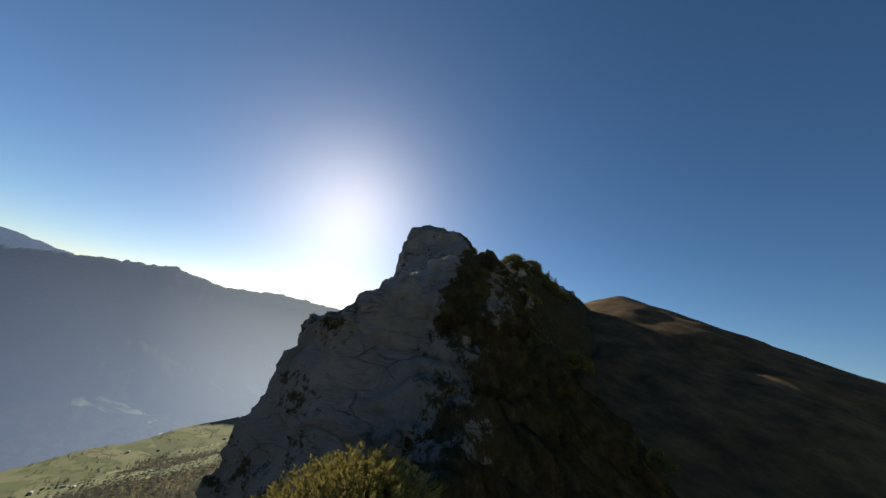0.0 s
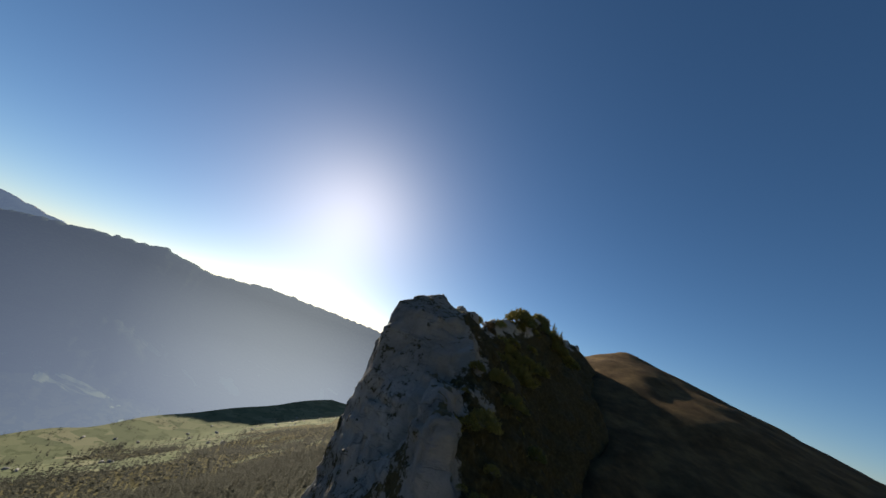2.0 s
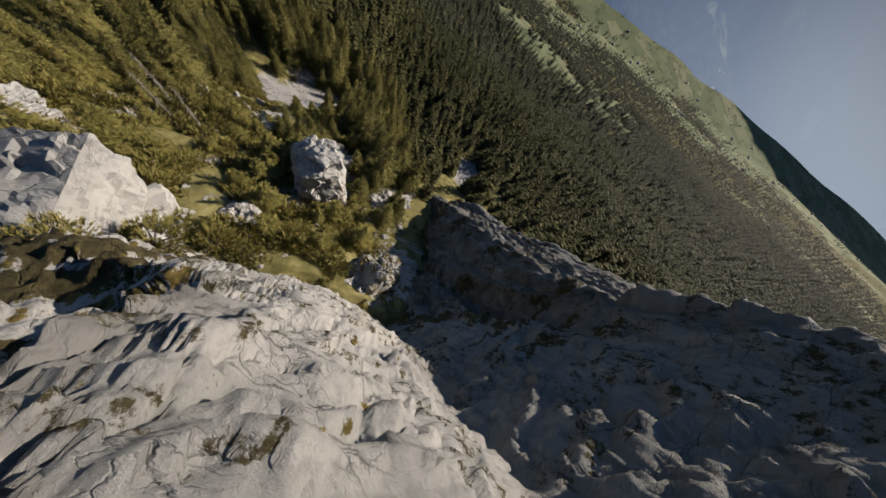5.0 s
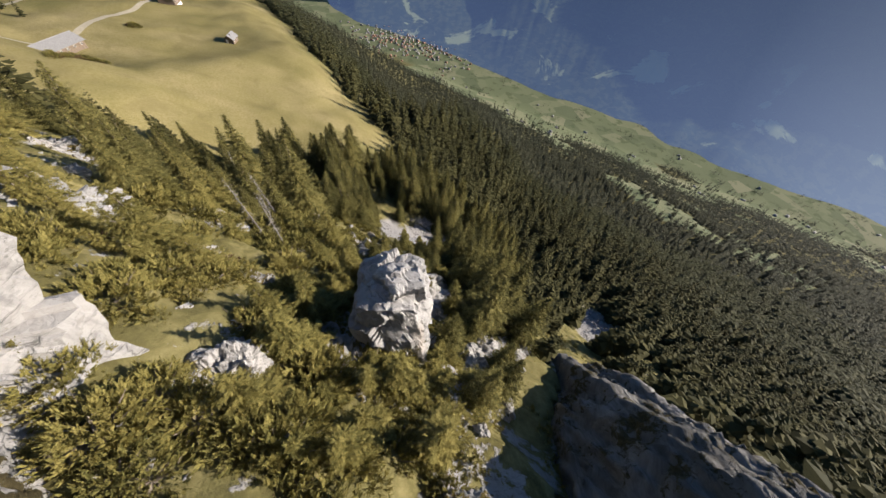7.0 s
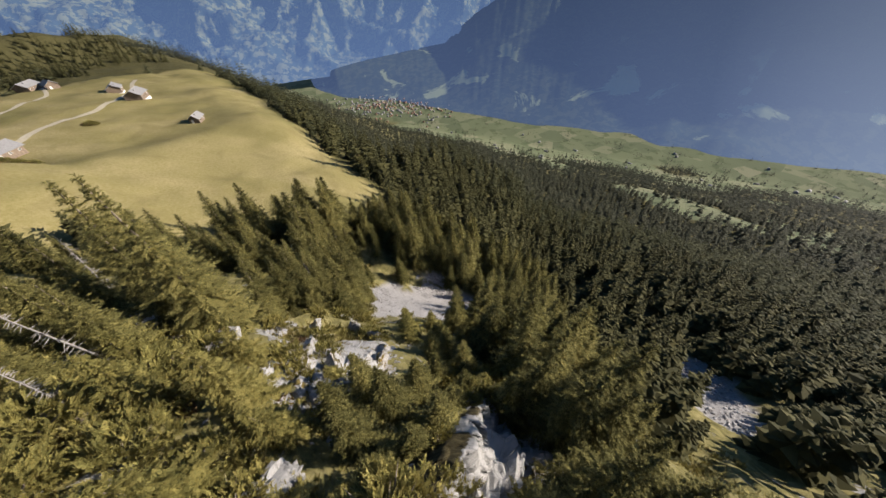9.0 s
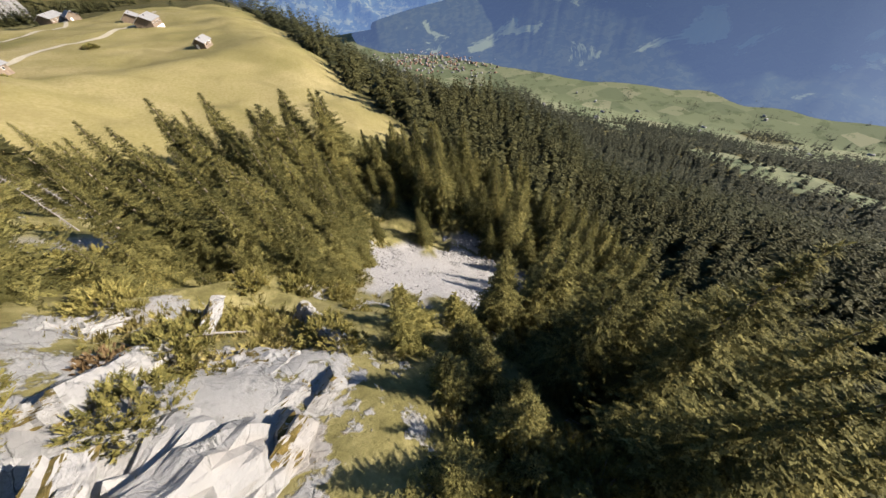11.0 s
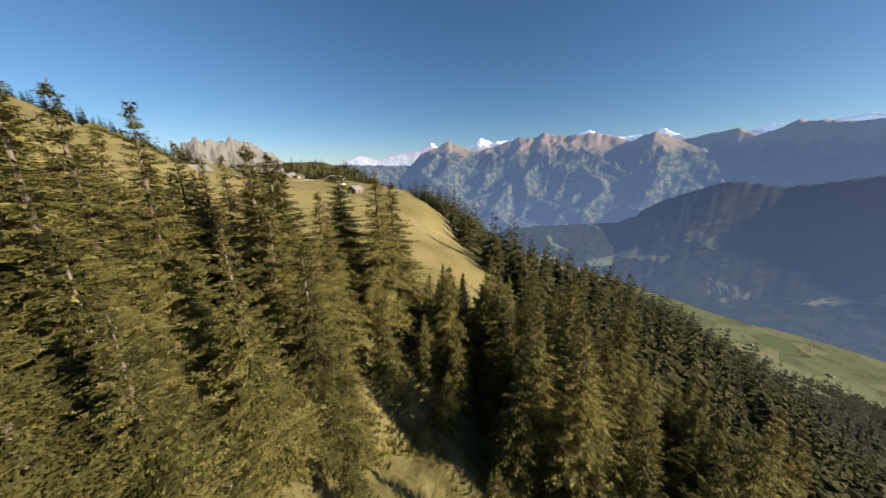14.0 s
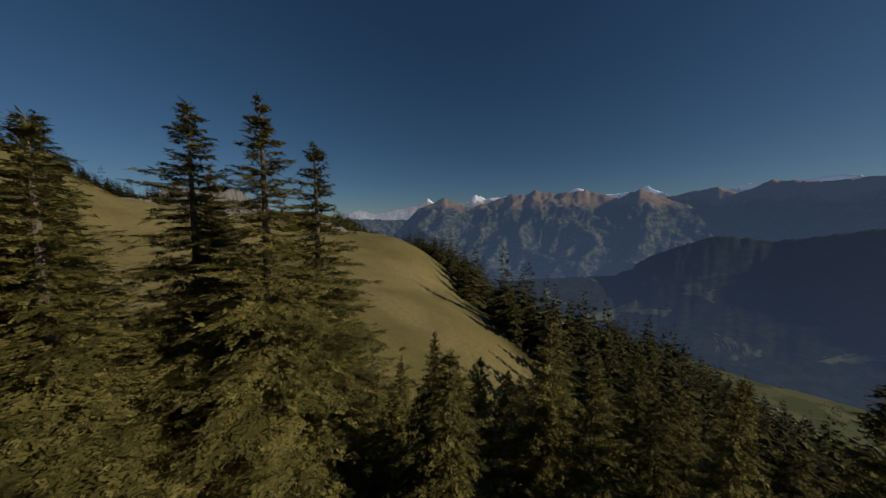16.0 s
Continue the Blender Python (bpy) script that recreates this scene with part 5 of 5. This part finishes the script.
clumps("dwarf_shrubs", cx_[ok][9000:13000], cy_[ok][9000:13000], rng.uniform(0.4, 1.1, ok.sum())[9000:13000], BUSH_LEAF, "dwarf juniper and heather on the slope")
ex_, ey_ = rng.uniform(-86, -40, 20000), rng.uniform(-30, 12, 20000)
ok = (scree_at(ex_, ey_) < 0.02) & (fbm(ex_ / 4, ey_ / 4, 0 * ex_, 2, 96) > 0.0)
clumps("dry_grass", ex_[ok][:7000], ey_[ok][:7000], rng.uniform(0.16, 0.45, ok.sum())[:7000], GRASS_TUFT, "tussocks of dry grass on the sunny ledges")
clumps("dwarf_shrubs", ex_[ok][7000:7900], ey_[ok][7000:7900], rng.uniform(0.35, 0.9, ok.sum())[7000:7900], BUSH_LEAF, "dwarf juniper on the sunny ledges")
for i in range(26):
    t = i / 25
    x, y = (-88 - 24 * t, -143 - 17 * t) if i < 18 else (-140 - 12 * t, -194 - 9 * t)
    plant(3 if i % 2 else 0, x + rr.uniform(-3, 3), y + rr.uniform(-2, 2), rr.uniform(0.7, 1.3), 0.2)


# ---- huts on the alp ----
def box_bm(sx_, sy_, sz_, at=(0, 0, 0), bevel=0.0):
    bm = bmesh.new()
    bmesh.ops.create_cube(bm, size=1)
    for v in bm.verts:
        v.co = Vector((v.co.x * sx_ + at[0], v.co.y * sy_ + at[1], v.co.z * sz_ + at[2]))
    if bevel:
        bmesh.ops.bevel(bm, geom=bm.edges[:], offset=bevel, segments=1, affect="EDGES")
    return bm


def gable_bm(length, width, wall, rise):
    """Walls of a house with gable ends."""
    bm = bmesh.new()
    h = width / 2
    ends = [[bm.verts.new((x, y, z)) for y, z in ((-h, -2.0), (h, -2.0), (h, wall), (0, wall + rise), (-h, wall))] for x in (-length / 2, length / 2)]
    bm.faces.new(ends[0][::-1])
    bm.faces.new(ends[1])
    for k in range(5):
        bm.faces.new((ends[0][k], ends[0][(k + 1) % 5], ends[1][(k + 1) % 5], ends[1][k]))
    return bm


def make_hut(x, y, turn, length, width, wall, rise, lower, label, name="alpine_hut"):
    root = new(name)
    part("wall", gable_bm(length, width, wall, rise), PLANK, root)
    if lower:
        part("plinth", box_bm(length + 0.12, width + 0.12, 2.2, (0, 0, -0.9)), PLASTER, root, "whitewashed stone base")
    slope = math.hypot(width / 2, rise)
    for side in (1, -1):
        bm = box_bm(length + 1.6, slope + 0.9, 0.16, bevel=0.03)
        ob = part("roof_panel", bm, SHINGLE, root, "grey shingled roof side")
        ob.matrix_basis = pose(0, side * (width / 4 + 0.22), wall + rise / 2 + 0.02, -side * math.degrees(math.atan2(rise, width / 2)), 0, 0)
    part("ridge_cap", box_bm(length + 1.7, 0.35, 0.14, (0, 0, wall + rise + 0.12), 0.03), SHINGLE, root)
    door = part("door", box_bm(0.12, 1.1, 2.0, (length / 2 + 0.08, -width * 0.2, 1.0), 0.02), PLASTER if not lower else PLANK, root)
    part("door_handle", box_bm(0.06, 0.05, 0.14, (length / 2 + 0.17, -width * 0.2 + 0.4, 1.0)), SHINGLE, door)
    for k in range(max(2, int(length / 3.2))):
        for side in (1, -1):
            wx = -length / 2 + (k + 0.5) * length / max(2, int(length / 3.2))
            win = part("window", box_bm(1.0, 0.10, 0.9, (wx, side * (width / 2 + 0.07), wall * 0.58), 0.02), PLASTER, root)
            part("pane", box_bm(0.8, 0.04, 0.7, (wx, side * (width / 2 + 0.125), wall * 0.58)), GLASS_DARK, win)
    if length < 16:
        part("chimney", box_bm(0.6, 0.6, 1.1, (length * 0.2, width * 0.16, wall + rise * 0.85), 0.03), SHINGLE, root)
    root.matrix_world = pose(x, y, soil(x, y) - (0.6 if length > 16 else 0), 0, 0, turn)
    return tagged(root, label, "hut", "huts on the alp")


make_hut(-199, -233, 35, 12, 9, 3.6, 2.6, True, "two-storey alpine hut with whitewashed base on the pasture")
make_hut(-179.5, -166.5, 25, 7, 5, 2.4, 1.8, False, "small weathered hay hut on the pasture")
make_hut(-211, -270, 50, 10, 8, 3.2, 2.4, True, "alpine hut beside dark trees")
make_hut(-106, -186, 15, 21, 9, 2.6, 2.4, False, "long low cattle barn with a grey roof", "cattle_barn")
make_hut(-196, -329, 30, 13, 9, 3.4, 2.4, True, "pale farmhouse at the upper edge of the pasture")
make_hut(-203, -318, 75, 9, 7, 3.0, 2.2, False, "brown hut at the upper edge of the pasture")


def ribbon(name, points, width, mat, label):
    """A track laid over the ground."""
    P = np.array(points, float)
    t = np.linspace(0, len(P) - 1, 90)
    k = np.arange(len(P))
    x, y = np.interp(t, k, P[:, 0]), np.interp(t, k, P[:, 1])
    for a in (x, y):
        for _ in range(12):
            a[1:-1] = (a[:-2] + a[1:-1] * 2 + a[2:]) / 4
    d = np.stack([np.gradient(x), np.gradient(y)], -1)
    d /= np.linalg.norm(d, axis=1, keepdims=True)
    rows_ = []
    for off in (-0.5, 0, 0.5):
        px, py = x - d[:, 1] * width * off, y + d[:, 0] * width * off
        rows_.append(np.stack([px, py, base(px, py) + 0.14], -1))
    me = array_mesh(name, np.stack(rows_, 1).reshape(-1, 3), grid_faces(90, 3), mat, True)
    return tagged(new(name, me), label, "track", kind="structure")


ribbon("track", [(-70, -205), (-95, -192), (-118, -196), (-140, -214), (-170, -226), (-192, -240), (-214, -262), (-240, -290)], 2.6, TRACK, "pale gravel track across the pasture")
ribbon("track", [(-95, -192), (-92, -215), (-110, -240), (-150, -262), (-190, -300), (-205, -335)], 2.2, TRACK, "worn farm track to the upper huts")


# ---- valley ----
def village(name, xs, ys, mat, label, size=(6, 10)):
    """Houses of a far village, joined: gabled blocks."""
    V = np.array([(-.5, -.5, -.3), (.5, -.5, -.3), (.5, .5, -.3), (-.5, .5, -.3), (-.5, -.5, .6), (.5, -.5, .6), (.5, .5, .6), (-.5, .5, .6), (-.5, 0, 1.0), (.5, 0, 1.0)])
    F = np.array([(0, 1, 5, 4), (2, 3, 7, 6), (1, 2, 6, 5), (3, 0, 4, 7), (4, 5, 9, 8), (6, 7, 8, 9), (5, 6, 9, 9), (7, 4, 8, 8)])
    T = np.array([t for f in F for t in ((f[0], f[1], f[2]), (f[0], f[2], f[3])) if len(set(t)) == 3])
    n = len(xs)
    sc = np.stack([rng.uniform(*size, n) * 1.3, rng.uniform(*size, n), rng.uniform(5, 9, n)], -1)[:, None]
    v = V[None] * sc
    a = rng.uniform(0, 3.14, n)[:, None]
    P = np.stack([v[..., 0] * np.cos(a) - v[..., 1] * np.sin(a) + xs[:, None], v[..., 0] * np.sin(a) + v[..., 1] * np.cos(a) + ys[:, None], v[..., 2] + base(xs, ys)[:, None]], -1)
    f = (T[None] + (np.arange(n) * len(V))[:, None, None]).reshape(-1, 3)
    return tagged(new(name, array_mesh(name, P.reshape(-1, 3), f, mat)), label, "houses", kind="stuff")


vx, vy = -1960 + 150 * rng.normal(size=420), -830 + 190 * rng.normal(size=420)
village("village", vx[:260], vy[:260], SHINGLE, "pale houses of a village on the valley floor")
village("village", vx[260:], vy[260:], ROOF_RED, "brown-roofed houses of the valley village")
wv, along = rng.uniform(900, 1640, 70), rng.uniform(-900, 2400, 70)
hx, hy = -0.978 * wv + 0.208 * along, 0.208 * wv + 0.978 * along
ok = (field_at(hx, hy) > 0.1) | (wv > 1450)
village("farmsteads", hx[ok], hy[ok], SHINGLE, "scattered farmhouses on the green valley side", (7, 12))
tv, along = rng.uniform(640, 2050, 22000), rng.uniform(-1400, 2800, 22000)
tx, ty = -0.978 * tv + 0.208 * along, 0.208 * tv + 0.978 * along
ok = (fbm(tx / 60, ty / 60, 0 * tx, 2, 97) > 0.55)
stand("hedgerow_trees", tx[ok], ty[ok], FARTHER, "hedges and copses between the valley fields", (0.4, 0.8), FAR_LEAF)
for b_ in BUSHES + [NEAR_BUSH]:
    for o in (*b_.children_recursive, b_):
        bpy.data.objects.remove(o)
for first in YOUNG + SPRUCES + FINE_SPRUCES + RICH_SPRUCES + SNAGS:
    for o in (*first.children_recursive, first):
        bpy.data.objects.remove(o)
